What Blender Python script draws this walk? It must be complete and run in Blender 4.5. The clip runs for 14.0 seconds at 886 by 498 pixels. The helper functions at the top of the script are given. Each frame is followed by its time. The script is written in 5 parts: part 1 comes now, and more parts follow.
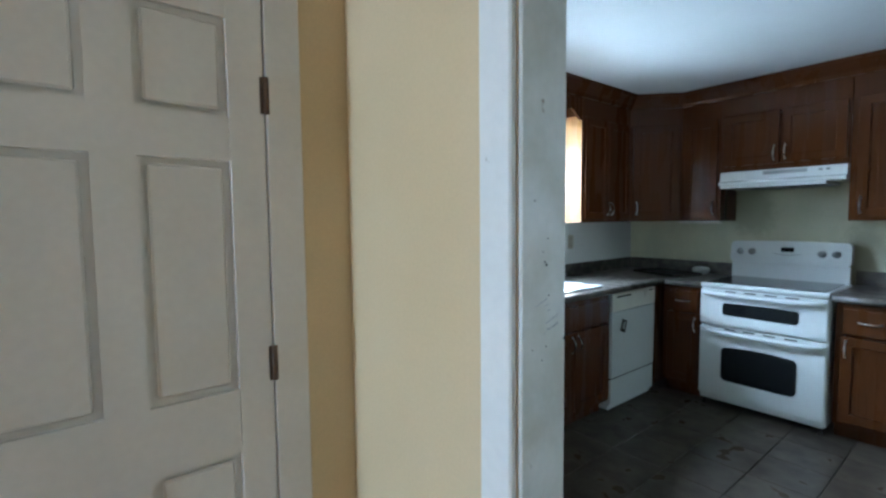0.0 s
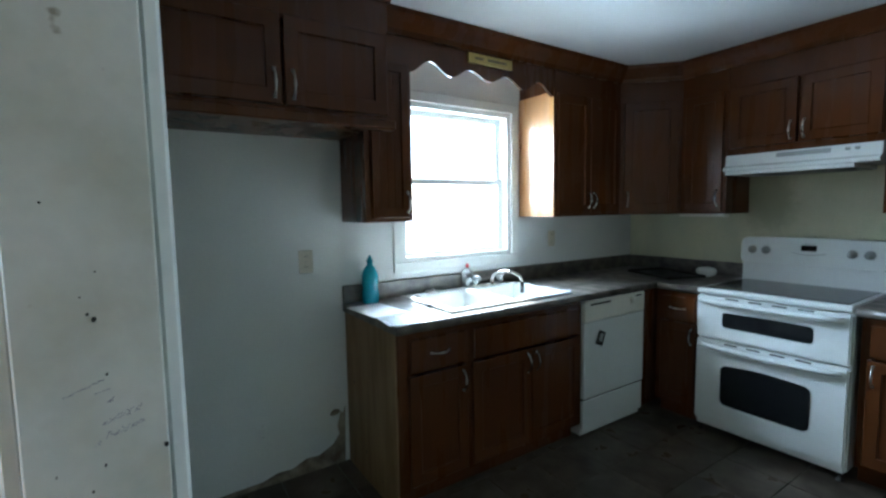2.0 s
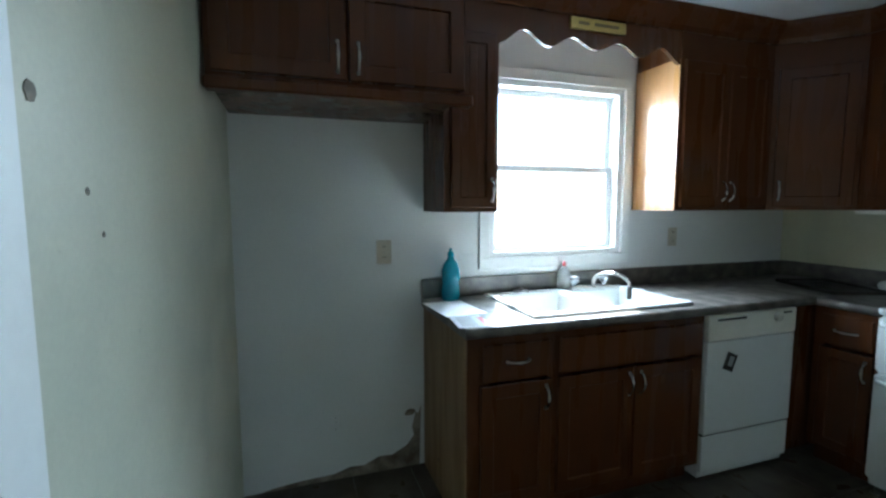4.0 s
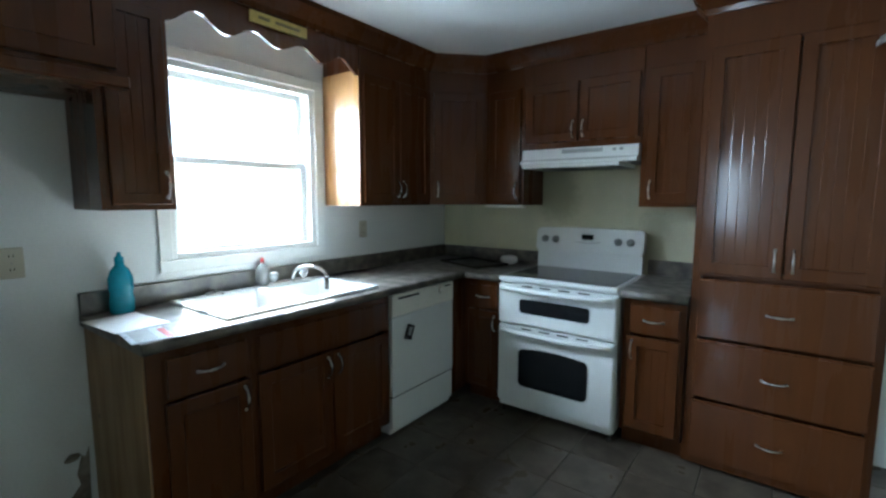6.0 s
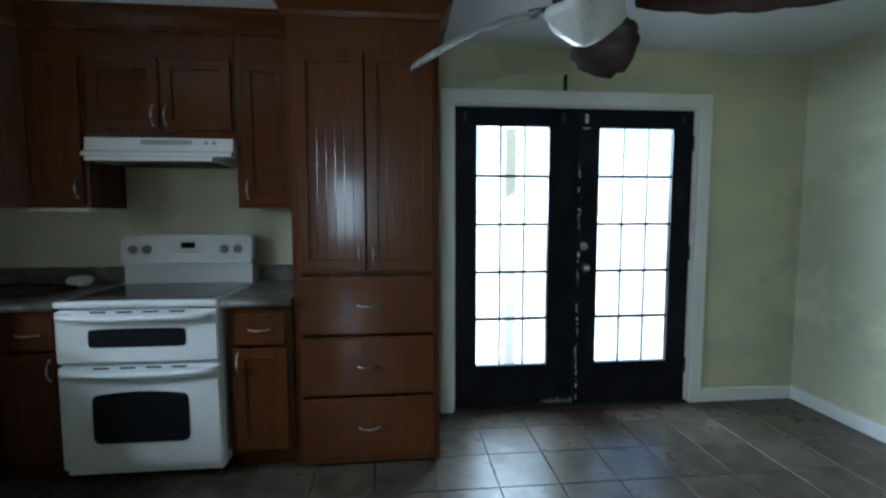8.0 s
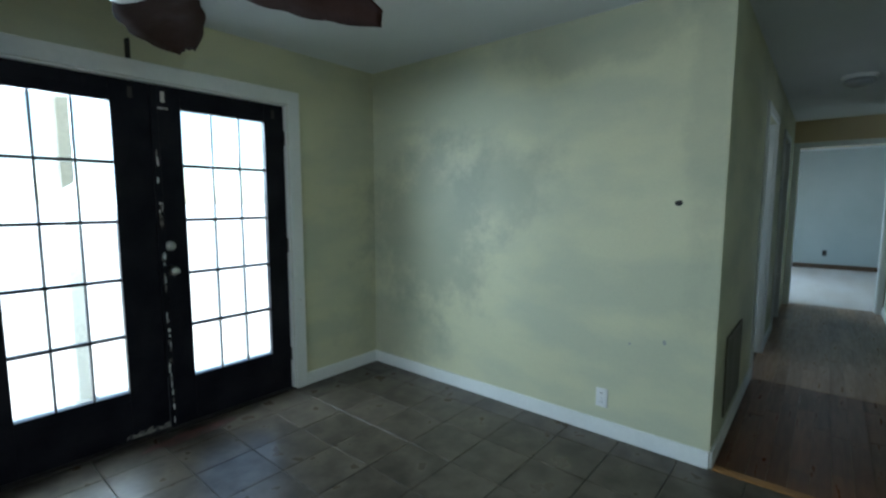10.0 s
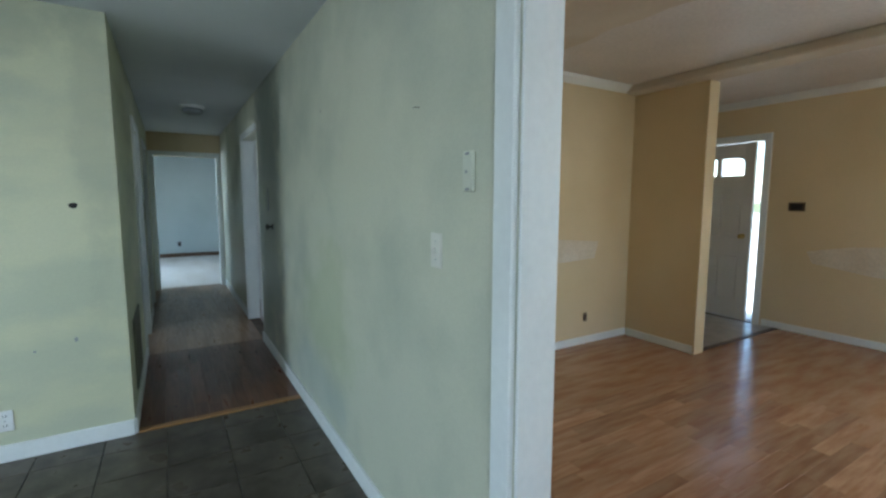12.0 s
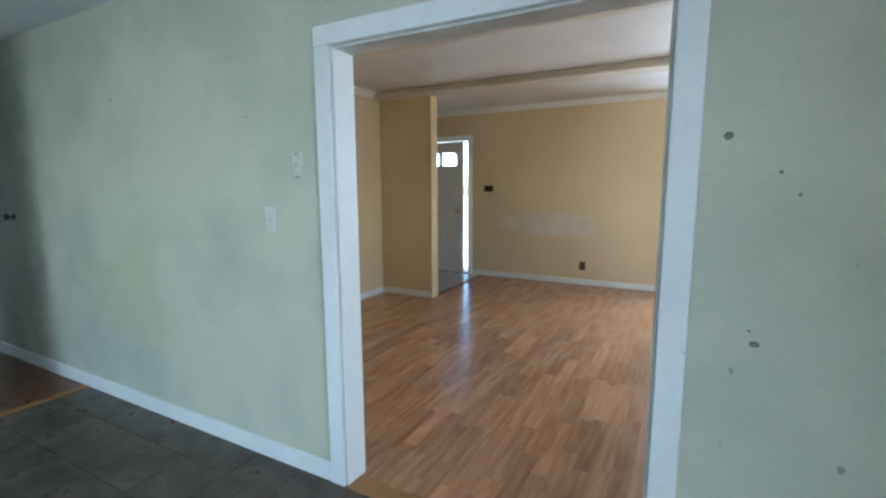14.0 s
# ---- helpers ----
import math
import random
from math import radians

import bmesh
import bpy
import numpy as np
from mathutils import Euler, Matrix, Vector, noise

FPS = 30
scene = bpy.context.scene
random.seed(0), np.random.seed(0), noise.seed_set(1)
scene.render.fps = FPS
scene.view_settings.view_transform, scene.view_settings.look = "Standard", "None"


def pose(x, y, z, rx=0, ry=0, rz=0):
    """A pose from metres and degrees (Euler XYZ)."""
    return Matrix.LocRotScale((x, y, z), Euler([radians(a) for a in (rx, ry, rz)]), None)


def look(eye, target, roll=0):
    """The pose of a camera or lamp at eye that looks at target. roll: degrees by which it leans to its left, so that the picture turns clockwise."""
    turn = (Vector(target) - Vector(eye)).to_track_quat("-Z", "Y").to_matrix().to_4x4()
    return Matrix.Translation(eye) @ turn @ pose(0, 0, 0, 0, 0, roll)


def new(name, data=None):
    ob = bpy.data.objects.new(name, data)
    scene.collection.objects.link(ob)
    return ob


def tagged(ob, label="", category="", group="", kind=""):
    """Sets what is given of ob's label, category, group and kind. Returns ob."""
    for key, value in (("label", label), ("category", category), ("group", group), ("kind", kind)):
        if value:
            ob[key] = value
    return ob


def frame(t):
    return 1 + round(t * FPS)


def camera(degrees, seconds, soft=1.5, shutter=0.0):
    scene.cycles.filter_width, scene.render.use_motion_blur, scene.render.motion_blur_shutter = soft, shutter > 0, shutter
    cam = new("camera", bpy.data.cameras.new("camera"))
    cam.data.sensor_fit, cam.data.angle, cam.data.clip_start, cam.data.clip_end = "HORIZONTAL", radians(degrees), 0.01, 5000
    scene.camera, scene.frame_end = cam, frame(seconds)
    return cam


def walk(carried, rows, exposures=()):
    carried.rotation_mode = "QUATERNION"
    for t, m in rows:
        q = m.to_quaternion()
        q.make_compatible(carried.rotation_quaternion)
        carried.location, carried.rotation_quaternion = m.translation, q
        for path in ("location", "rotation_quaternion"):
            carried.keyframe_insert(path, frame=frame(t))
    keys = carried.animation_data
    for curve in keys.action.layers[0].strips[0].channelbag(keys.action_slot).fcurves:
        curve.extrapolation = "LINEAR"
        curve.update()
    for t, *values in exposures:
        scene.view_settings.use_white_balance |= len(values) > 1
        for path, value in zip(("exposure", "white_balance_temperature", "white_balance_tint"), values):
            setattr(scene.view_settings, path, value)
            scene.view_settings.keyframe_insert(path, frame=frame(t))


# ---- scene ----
cam = camera(88.4, 14.0, soft=2.5)

PATH = [
    (0, (2.385, -4.269, 1.409), (0.821, -3.03, 1.277), -0.6),
    (0.5, (2.473, -4.096, 1.426), (1.021, -2.726, 1.311), -0.9),
    (1, (2.445, -3.891, 1.419), (1.057, -2.456, 1.304), -0.6),
    (1.5, (2.433, -3.687, 1.419), (1.012, -2.287, 1.272), -0.7),
    (2, (2.417, -3.54, 1.426), (0.751, -2.447, 1.256), -1.0),
    (2.2, (2.406, -3.478, 1.421), (0.663, -2.513, 1.245), -0.8),
    (4.3, (2.266, -3.275, 1.401), (0.378, -2.644, 1.21), -0.1),
    (4.5, (2.262, -3.287, 1.412), (0.441, -2.485, 1.211), -0.0),
    (5, (2.259, -3.3, 1.438), (0.648, -2.137, 1.21), 0.1),
    (5.5, (2.299, -3.27, 1.441), (0.9, -1.859, 1.209), -0.0),
    (6, (2.386, -3.235, 1.42), (1.201, -1.64, 1.197), 0.1),
    (6.5, (2.512, -3.126, 1.425), (1.545, -1.389, 1.199), -0.1),
    (7, (2.566, -3.078, 1.408), (1.902, -1.204, 1.193), 0.3),
    (7.5, (2.523, -3.023, 1.353), (2.343, -1.038, 1.183), 0.4),
    (7.7, (2.535, -2.996, 1.338), (2.51, -1.003, 1.178), 0.2),
    (9.8, (2.829, -2.886, 1.374), (4.225, -1.469, 1.171), -0.1),
    (10, (2.805, -2.915, 1.373), (4.33, -1.638, 1.166), -0.0),
    (10.5, (2.651, -2.988, 1.394), (4.498, -2.248, 1.19), 0.0),
    (11, (2.477, -2.992, 1.426), (4.457, -2.803, 1.218), 0.2),
    (11.5, (2.359, -2.896, 1.403), (4.29, -3.38, 1.213), 0.7),
    (12, (2.21, -2.785, 1.4), (3.916, -3.806, 1.185), 0.1),
    (12.5, (2.029, -2.63, 1.395), (3.411, -4.057, 1.167), -0.1),
    (13, (1.901, -2.43, 1.388), (3.007, -4.074, 1.117), 0.2),
    (13.5, (1.817, -2.213, 1.387), (2.679, -3.996, 1.106), 0.2),
    (14, (1.764, -2.02, 1.391), (2.701, -3.765, 1.112), -0.3),
]
walk(cam, [(t, look(e, g, r)) for t, e, g, r in PATH],
     exposures=[(0, 2.92, 5000, 2), (0.5, 3.0, 5000, 2), (1, 2.98, 5100, 1), (2, 2.65, 5250, 1), (5, 2.68, 5350, 2), (5.5, 2.75, 5400, 2), (6.5, 2.7, 5450, 2), (7.5, 2.25, 5450, 2), (10, 1.82, 5600, 0), (11, 1.72, 5650, -1), (11.5, 1.88, 5700, 0), (12, 2.2, 5650, 2), (12.5, 2.35, 5450, 3), (13, 2.48, 5400, 3), (14, 2.54, 5400, 4)])

# ---- daylight ----
world = bpy.data.worlds.new("daylight")
scene.world = world
world.use_nodes = True
wn = world.node_tree
bgn = wn.nodes["Background"]
sky = wn.nodes.new("ShaderNodeTexSky")
sky.sky_type, sky.sun_disc = "NISHITA", False
SUN_EL, SUN_AZ = radians(53), radians(294)      # compass bearing, clockwise from +y
sky.sun_elevation, sky.sun_rotation = SUN_EL, SUN_AZ
wn.links.new(sky.outputs[0], bgn.inputs[0])
bgn.inputs[1].default_value = 0.15
sun = new("sun", bpy.data.lights.new("sun", "SUN"))
sun.data.energy, sun.data.angle, sun.data.color = 5.0, radians(0.6), (1.0, 0.95, 0.86)
sun_from = Vector((math.sin(SUN_AZ) * math.cos(SUN_EL), math.cos(SUN_AZ) * math.cos(SUN_EL), math.sin(SUN_EL)))
sun.matrix_world = look(sun_from * 30, (0, 0, 0))


def window_light(name, eye, target, w, h, watts, color=(0.86, 0.93, 1.0)):
    """The sky's light in a window's opening."""
    ob = new(name, bpy.data.lights.new(name, "AREA"))
    ob.data.shape, ob.data.size, ob.data.size_y, ob.data.energy, ob.data.color = "RECTANGLE", w, h, watts, color
    ob.matrix_world = look(eye, target)
    return ob


window_light("kitchen_window_light", (-0.48, -1.82, 1.82), (0.6, -1.82, 0.95), 0.85, 0.85, 26)
window_light("french_door_light", (3.6, 0.95, 1.75), (4.8, -0.45, 0.05), 1.2, 1.3, 36, (0.78, 0.90, 1.0))
window_light("living_window_light", (1.4, -8.80, 1.5), (1.6, -6, 0.8), 0.8, 1.3, 20, (0.78, 0.89, 1.0))
# Fill lamp added at an unseen west opening to lift the living room.
window_light("living_fill_light", (0.06, -6.3, 1.5), (2, -6.3, 1.2), 1.6, 1.3, 4)
window_light("bedroom_window_light", (12.0, -0.62, 1.7), (11.5, -2.2, 0.0), 1.3, 1.0, 22, (0.70, 0.86, 1.0))
window_light("side_room_window_light", (7.45, -0.66, 1.5), (7.4, -3.0, 0.6), 0.8, 1.0, 1.4)
window_light("bathroom_window_light", (7.7, -5.3, 1.6), (7.7, -3.5, 1.1), 0.7, 0.8, 0.8)

# ---- materials ----
YS, EX = -3.53, 5.387          # kitchen faces of the south and east walls
def mat(name, color, rough=0.6, metal=0.0, second=None, scale=3.0, amount=0.5, grain=60.0, bump=0.1, dist=0.002,
        stretch=(1, 1, 1), spots=None, per_piece=0.0, transmission=0.0, coat=0.0, detail=6.0, spec=0.5, lo=0.35, hi=0.65, tone_by=0.12, clouds=()):
    """A surface: base colour, a second colour in broad stains, fine grain in tone and relief, wear in the gloss."""
    m = bpy.data.materials.new(name)
    m.use_nodes = True
    nt = m.node_tree
    n, l = nt.nodes, nt.links
    b = n["Principled BSDF"]
    b.inputs["Metallic"].default_value = metal
    b.inputs["Transmission Weight"].default_value = transmission
    b.inputs["Coat Weight"].default_value = coat
    b.inputs["Coat Roughness"].default_value = 0.12
    b.inputs["Specular IOR Level"].default_value = spec
    tc = n.new("ShaderNodeTexCoord")
    mp = n.new("ShaderNodeMapping")
    mp.inputs["Scale"].default_value = stretch
    l.new(tc.outputs["Object"], mp.inputs[0])
    vec = mp.outputs[0]
    if per_piece:
        oi = n.new("ShaderNodeObjectInfo")
        mul = n.new("ShaderNodeVectorMath")
        mul.operation = "SCALE"
        cmb = n.new("ShaderNodeCombineXYZ")
        for k in range(3):
            l.new(oi.outputs["Random"], cmb.inputs[k])
        l.new(cmb.outputs[0], mul.inputs[0])
        mul.inputs["Scale"].default_value = 37.0
        add = n.new("ShaderNodeVectorMath")
        l.new(vec, add.inputs[0])
        l.new(mul.outputs[0], add.inputs[1])
        vec = add.outputs[0]
    big = n.new("ShaderNodeTexNoise")
    big.inputs["Scale"].default_value, big.inputs["Detail"].default_value = scale, detail
    l.new(vec, big.inputs["Vector"])
    ramp = n.new("ShaderNodeMapRange")
    ramp.inputs[1].default_value, ramp.inputs[2].default_value = lo, hi
    ramp.inputs[4].default_value = amount
    l.new(big.outputs[0], ramp.inputs[0])
    mix = n.new("ShaderNodeMix")
    mix.data_type = "RGBA"
    mix.inputs[6].default_value = (*color, 1)
    mix.inputs[7].default_value = (*(second or [c * 0.75 for c in color]), 1)
    l.new(ramp.outputs[0], mix.inputs[0])
    out = mix.outputs[2]
    fine = n.new("ShaderNodeTexNoise")
    fine.inputs["Scale"].default_value, fine.inputs["Detail"].default_value = grain, 4.0
    l.new(vec, fine.inputs["Vector"])
    tone = n.new("ShaderNodeMapRange")
    tone.inputs[1].default_value, tone.inputs[2].default_value = 0.25, 0.75
    tone.inputs[3].default_value, tone.inputs[4].default_value = 1 - tone_by, 1 + tone_by * 0.8
    l.new(fine.outputs[0], tone.inputs[0])
    hsv = n.new("ShaderNodeHueSaturation")
    l.new(out, hsv.inputs["Color"])
    l.new(tone.outputs[0], hsv.inputs["Value"])
    out = hsv.outputs[0]
    if per_piece:
        pr = n.new("ShaderNodeMapRange")
        pr.inputs[3].default_value, pr.inputs[4].default_value = 1 - per_piece, 1 + per_piece
        l.new(oi.outputs["Random"], pr.inputs[0])
        hs2 = n.new("ShaderNodeHueSaturation")
        l.new(out, hs2.inputs["Color"])
        l.new(pr.outputs[0], hs2.inputs["Value"])
        out = hs2.outputs[0]
    if spots:
        sp = n.new("ShaderNodeTexNoise")
        sp.inputs["Scale"].default_value, sp.inputs["Detail"].default_value = spots[1], 3.0
        l.new(tc.outputs["Object"], sp.inputs["Vector"])
        sr = n.new("ShaderNodeMapRange")
        sr.inputs[1].default_value, sr.inputs[2].default_value = spots[2], spots[2] + 0.06
        l.new(sp.outputs[0], sr.inputs[0])
        m2 = n.new("ShaderNodeMix")
        m2.data_type = "RGBA"
        m2.inputs[7].default_value = (*spots[0], 1)
        l.new(sr.outputs[0], m2.inputs[0])
        l.new(out, m2.inputs[6])
        out = m2.outputs[2]
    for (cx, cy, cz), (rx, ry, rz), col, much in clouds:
        # a stain or painted-in shade with a ragged rim about one spot
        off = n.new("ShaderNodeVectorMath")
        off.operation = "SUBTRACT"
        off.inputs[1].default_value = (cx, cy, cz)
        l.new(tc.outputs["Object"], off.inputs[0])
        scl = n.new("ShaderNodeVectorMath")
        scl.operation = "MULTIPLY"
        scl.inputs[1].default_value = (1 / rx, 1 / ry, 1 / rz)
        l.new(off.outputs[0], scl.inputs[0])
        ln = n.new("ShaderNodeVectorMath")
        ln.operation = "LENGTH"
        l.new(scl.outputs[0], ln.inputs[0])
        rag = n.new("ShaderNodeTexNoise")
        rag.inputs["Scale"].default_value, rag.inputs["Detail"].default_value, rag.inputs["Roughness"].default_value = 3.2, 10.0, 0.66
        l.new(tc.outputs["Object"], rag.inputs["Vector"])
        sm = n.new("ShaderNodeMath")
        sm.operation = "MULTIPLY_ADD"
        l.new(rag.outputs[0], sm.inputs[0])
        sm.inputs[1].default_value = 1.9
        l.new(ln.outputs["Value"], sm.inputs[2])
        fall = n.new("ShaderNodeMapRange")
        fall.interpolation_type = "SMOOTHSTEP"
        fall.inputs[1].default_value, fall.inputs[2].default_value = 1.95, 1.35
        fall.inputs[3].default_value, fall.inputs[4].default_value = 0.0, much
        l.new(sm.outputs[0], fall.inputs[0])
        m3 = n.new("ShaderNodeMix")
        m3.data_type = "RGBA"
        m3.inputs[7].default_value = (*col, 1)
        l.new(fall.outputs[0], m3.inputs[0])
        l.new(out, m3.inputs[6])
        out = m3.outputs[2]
    l.new(out, b.inputs["Base Color"])
    rr = n.new("ShaderNodeMapRange")
    rr.inputs[1].default_value, rr.inputs[2].default_value = 0.3, 0.7
    rr.inputs[3].default_value, rr.inputs[4].default_value = max(0.02, rough * 0.8), min(1, rough * 1.2)
    l.new(big.outputs[0], rr.inputs[0])
    l.new(rr.outputs[0], b.inputs["Roughness"])
    if bump:
        bp = n.new("ShaderNodeBump")
        bp.inputs["Strength"].default_value, bp.inputs["Distance"].default_value = bump, dist
        l.new(fine.outputs[0], bp.inputs["Height"])
        l.new(bp.outputs[0], b.inputs["Normal"])
    return m


MILDEW, GREASE_SHADE = (0.31, 0.325, 0.245), (0.30, 0.29, 0.20)
M_GREEN = mat("sage_wall_paint", (0.60, 0.59, 0.395), 0.55, second=(0.45, 0.475, 0.36), scale=2.0, amount=0.6, grain=120, bump=0.06, tone_by=0.04, lo=0.42, hi=0.60, detail=12.0, stretch=(0.7, 0.7, 1.6),
              clouds=(((EX, -0.55, 1.15), (0.5, 0.85, 0.8), MILDEW, 0.65), ((EX, -1.25, 1.45), (0.5, 0.45, 0.42), MILDEW, 0.5), ((EX, -1.85, 2.34), (0.5, 0.75, 0.26), MILDEW, 0.42),
                      ((EX, -0.2, 0.35), (0.5, 0.8, 0.4), MILDEW, 0.4), ((EX, -2.45, 1.9), (0.6, 0.12, 1.2), MILDEW, 0.3)))
# The tall cloud at x 6.45 paints the hall's shadow into the wall colour.
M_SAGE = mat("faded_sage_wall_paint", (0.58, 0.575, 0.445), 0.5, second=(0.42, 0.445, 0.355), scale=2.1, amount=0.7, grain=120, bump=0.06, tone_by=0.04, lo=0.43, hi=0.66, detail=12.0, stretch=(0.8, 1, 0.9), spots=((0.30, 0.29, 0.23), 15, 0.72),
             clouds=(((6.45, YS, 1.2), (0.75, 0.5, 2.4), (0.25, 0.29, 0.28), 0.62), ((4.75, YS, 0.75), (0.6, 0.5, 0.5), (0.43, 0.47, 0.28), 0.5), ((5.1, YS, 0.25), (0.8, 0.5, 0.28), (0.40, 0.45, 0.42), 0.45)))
# Clouds by the stove mix greasy soot with streaks of shadow put into the colour.
M_COOKWALL = mat("greasy_cream_wall_paint", (0.60, 0.58, 0.41), 0.6, second=(0.47, 0.47, 0.34), scale=2.6, amount=0.75, grain=110, bump=0.08, tone_by=0.05, lo=0.40, hi=0.62, detail=11.0, stretch=(1, 1, 0.7),
                 clouds=(((1.02, 0.0, 1.5), (0.2, 0.5, 0.35), GREASE_SHADE, 0.7), ((1.72, 0.0, 1.15), (0.14, 0.5, 0.3), GREASE_SHADE, 0.6), ((1.35, 0.0, 1.32), (0.4, 0.5, 0.2), GREASE_SHADE, 0.3)))
M_WHITEWALL = mat("white_wall_paint", (0.78, 0.79, 0.78), 0.75, second=(0.66, 0.68, 0.67), scale=1.5, amount=0.6, grain=90, bump=0.12, tone_by=0.035)
M_YELLOW = mat("yellow_wall_paint", (0.66, 0.535, 0.33), 0.65, second=(0.59, 0.46, 0.26), scale=1.1, amount=0.7, grain=110, bump=0.1, tone_by=0.035)
M_BEDWALL = mat("grey_bedroom_paint", (0.37, 0.41, 0.395), 0.75, second=(0.32, 0.36, 0.345), scale=1.5, amount=0.6, grain=90, bump=0.08, tone_by=0.035)
M_TRIM = mat("white_trim_paint", (0.79, 0.80, 0.77), 0.45, second=(0.66, 0.69, 0.68), scale=3, amount=0.5, grain=40, bump=0.08, spots=((0.36, 0.33, 0.27), 24, 0.735), tone_by=0.035)
M_DOORW = mat("white_door_paint", (0.72, 0.71, 0.68), 0.5, second=(0.62, 0.61, 0.58), scale=2.5, amount=0.6, grain=50, bump=0.08, tone_by=0.035)
M_CEIL = mat("white_ceiling_paint", (0.68, 0.7, 0.71), 0.85, second=(0.60, 0.62, 0.63), scale=1.2, amount=0.6, grain=140, bump=0.2, tone_by=0.035)
M_CEILTEX = mat("textured_ceiling", (0.66, 0.64, 0.62), 0.5, second=(0.58, 0.56, 0.54), scale=2.0, amount=0.5, grain=38, bump=0.6, dist=0.01)
M_WOOD = mat("cherry_stained_wood", (0.084, 0.0285, 0.0085), 0.28, second=(0.050, 0.0163, 0.0052), scale=2.2, amount=0.4, grain=14, bump=0.03, stretch=(5, 5, 0.5), coat=0.32, tone_by=0.08, spec=0.12)
M_RAW = mat("bare_plywood", (0.27, 0.175, 0.085), 0.6, second=(0.19, 0.115, 0.055), scale=2.5, amount=0.8, grain=20, stretch=(6, 6, 0.8), spots=((0.05, 0.03, 0.015), 9, 0.70))
M_COUNTER = mat("dark_laminate", (0.15, 0.13, 0.105), 0.4, second=(0.035, 0.032, 0.03), scale=14, amount=0.9, grain=120, bump=0.03, detail=8, spec=0.9)
M_ENAMEL = mat("white_enamel", (0.66, 0.68, 0.67), 0.22, second=(0.62, 0.64, 0.63), scale=3, amount=0.3, grain=30, bump=0.0, tone_by=0.02)
M_BLACKGLASS = mat("black_glass", (0.012, 0.013, 0.014), 0.08, scale=6, amount=0.4, grain=40, bump=0.0, tone_by=0.02)
M_CHROME = mat("brushed_chrome", (0.55, 0.54, 0.52), 0.3, metal=1.0, scale=8, amount=0.3, grain=80, bump=0.02, tone_by=0.02)
M_DARKMETAL = mat("dark_metal", (0.06, 0.055, 0.05), 0.45, metal=0.7, scale=10, amount=0.5, grain=80)
M_AGED = mat("aged_ivory_plastic", (0.62, 0.63, 0.52), 0.45, scale=6, amount=0.4, grain=60, bump=0.0, tone_by=0.035)
M_PLASTIC = mat("ivory_plastic", (0.70, 0.68, 0.60), 0.4, scale=6, amount=0.3, grain=60, bump=0.0, tone_by=0.035)
M_WPLASTIC = mat("white_plastic", (0.80, 0.80, 0.78), 0.4, scale=6, amount=0.3, grain=60, bump=0.0, tone_by=0.035)
M_DARK = mat("dark_void", (0.015, 0.013, 0.012), 0.8, scale=10, amount=0.4, grain=60)
M_BLACKPAINT = mat("navy_black_paint", (0.004, 0.004, 0.009), 0.4, second=(0.018, 0.017, 0.022), scale=5, amount=0.7, grain=50, bump=0.1, spots=((0.25, 0.25, 0.24), 31, 0.76), spec=0.14)
M_PEEL = mat("peeled_paint", (0.28, 0.26, 0.23), 0.7, second=(0.04, 0.04, 0.045), scale=30, amount=1.0, grain=90, bump=0.3)
M_TILE = mat("slate_floor_tile", (0.100, 0.081, 0.060), 0.32, second=(0.036, 0.029, 0.021), scale=7.5, amount=0.85, grain=45, bump=0.06, dist=0.003, per_piece=0.05, detail=9, spec=0.34)
M_GROUT = mat("grout", (0.054, 0.046, 0.036), 0.8, scale=8, amount=0.6, grain=120, bump=0.2)
M_LAMINATE = mat("honey_laminate_plank", (0.46, 0.265, 0.145), 0.21, second=(0.29, 0.13, 0.06), scale=3.0, amount=0.8, grain=26, bump=0, stretch=(9, 1.0, 1), tone_by=0.08, per_piece=0.24)
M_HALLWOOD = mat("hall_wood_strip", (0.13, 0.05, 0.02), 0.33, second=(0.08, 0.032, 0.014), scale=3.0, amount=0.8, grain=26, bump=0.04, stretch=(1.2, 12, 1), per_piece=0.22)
M_PALEWOOD = mat("pale_floor", (0.62, 0.57, 0.53), 0.55, second=(0.52, 0.45, 0.38), scale=1.2, amount=0.6, grain=12, bump=0, stretch=(0.6, 2.5, 1), tone_by=0.03)
M_FOYER = mat("foyer_vinyl", (0.38, 0.33, 0.26), 0.35, scale=6, amount=0.6, grain=50)
M_THRESH = mat("threshold_oak", (0.30, 0.15, 0.05), 0.35, scale=4, amount=0.7, grain=24, stretch=(8, 1, 1))
M_LEAF = mat("carved_dark_leaf_blade", (0.04, 0.016, 0.011), 0.75, second=(0.03, 0.012, 0.008), scale=9, amount=0.8, grain=50, bump=0.3, spec=0.12)
# Grey stands in for the grazing reflection along one dark blade.
M_LEAFSHEEN = mat("leaf_blade_sheen", (0.42, 0.41, 0.40), 0.4, second=(0.12, 0.10, 0.09), scale=6, amount=0.9, grain=40, stretch=(1, 14, 1))
M_SHADE = mat("frosted_glass", (0.86, 0.87, 0.84), 0.35, scale=5, amount=0.3, grain=40, transmission=0.35)
M_BRASS = mat("gold_plaque", (0.48, 0.36, 0.11), 0.35, metal=0.5, scale=12, amount=0.5, grain=60)
M_INK = mat("faded_ink", (0.16, 0.12, 0.05), 0.6, scale=12, amount=0.4, grain=60)
M_BLUE = mat("blue_bottle_plastic", (0.05, 0.42, 0.56), 0.2, scale=8, amount=0.4, grain=40, bump=0.0, transmission=0.35)
M_CLEAR = mat("clear_plastic", (0.85, 0.88, 0.9), 0.15, scale=8, amount=0.2, grain=40, bump=0.0, transmission=0.7)
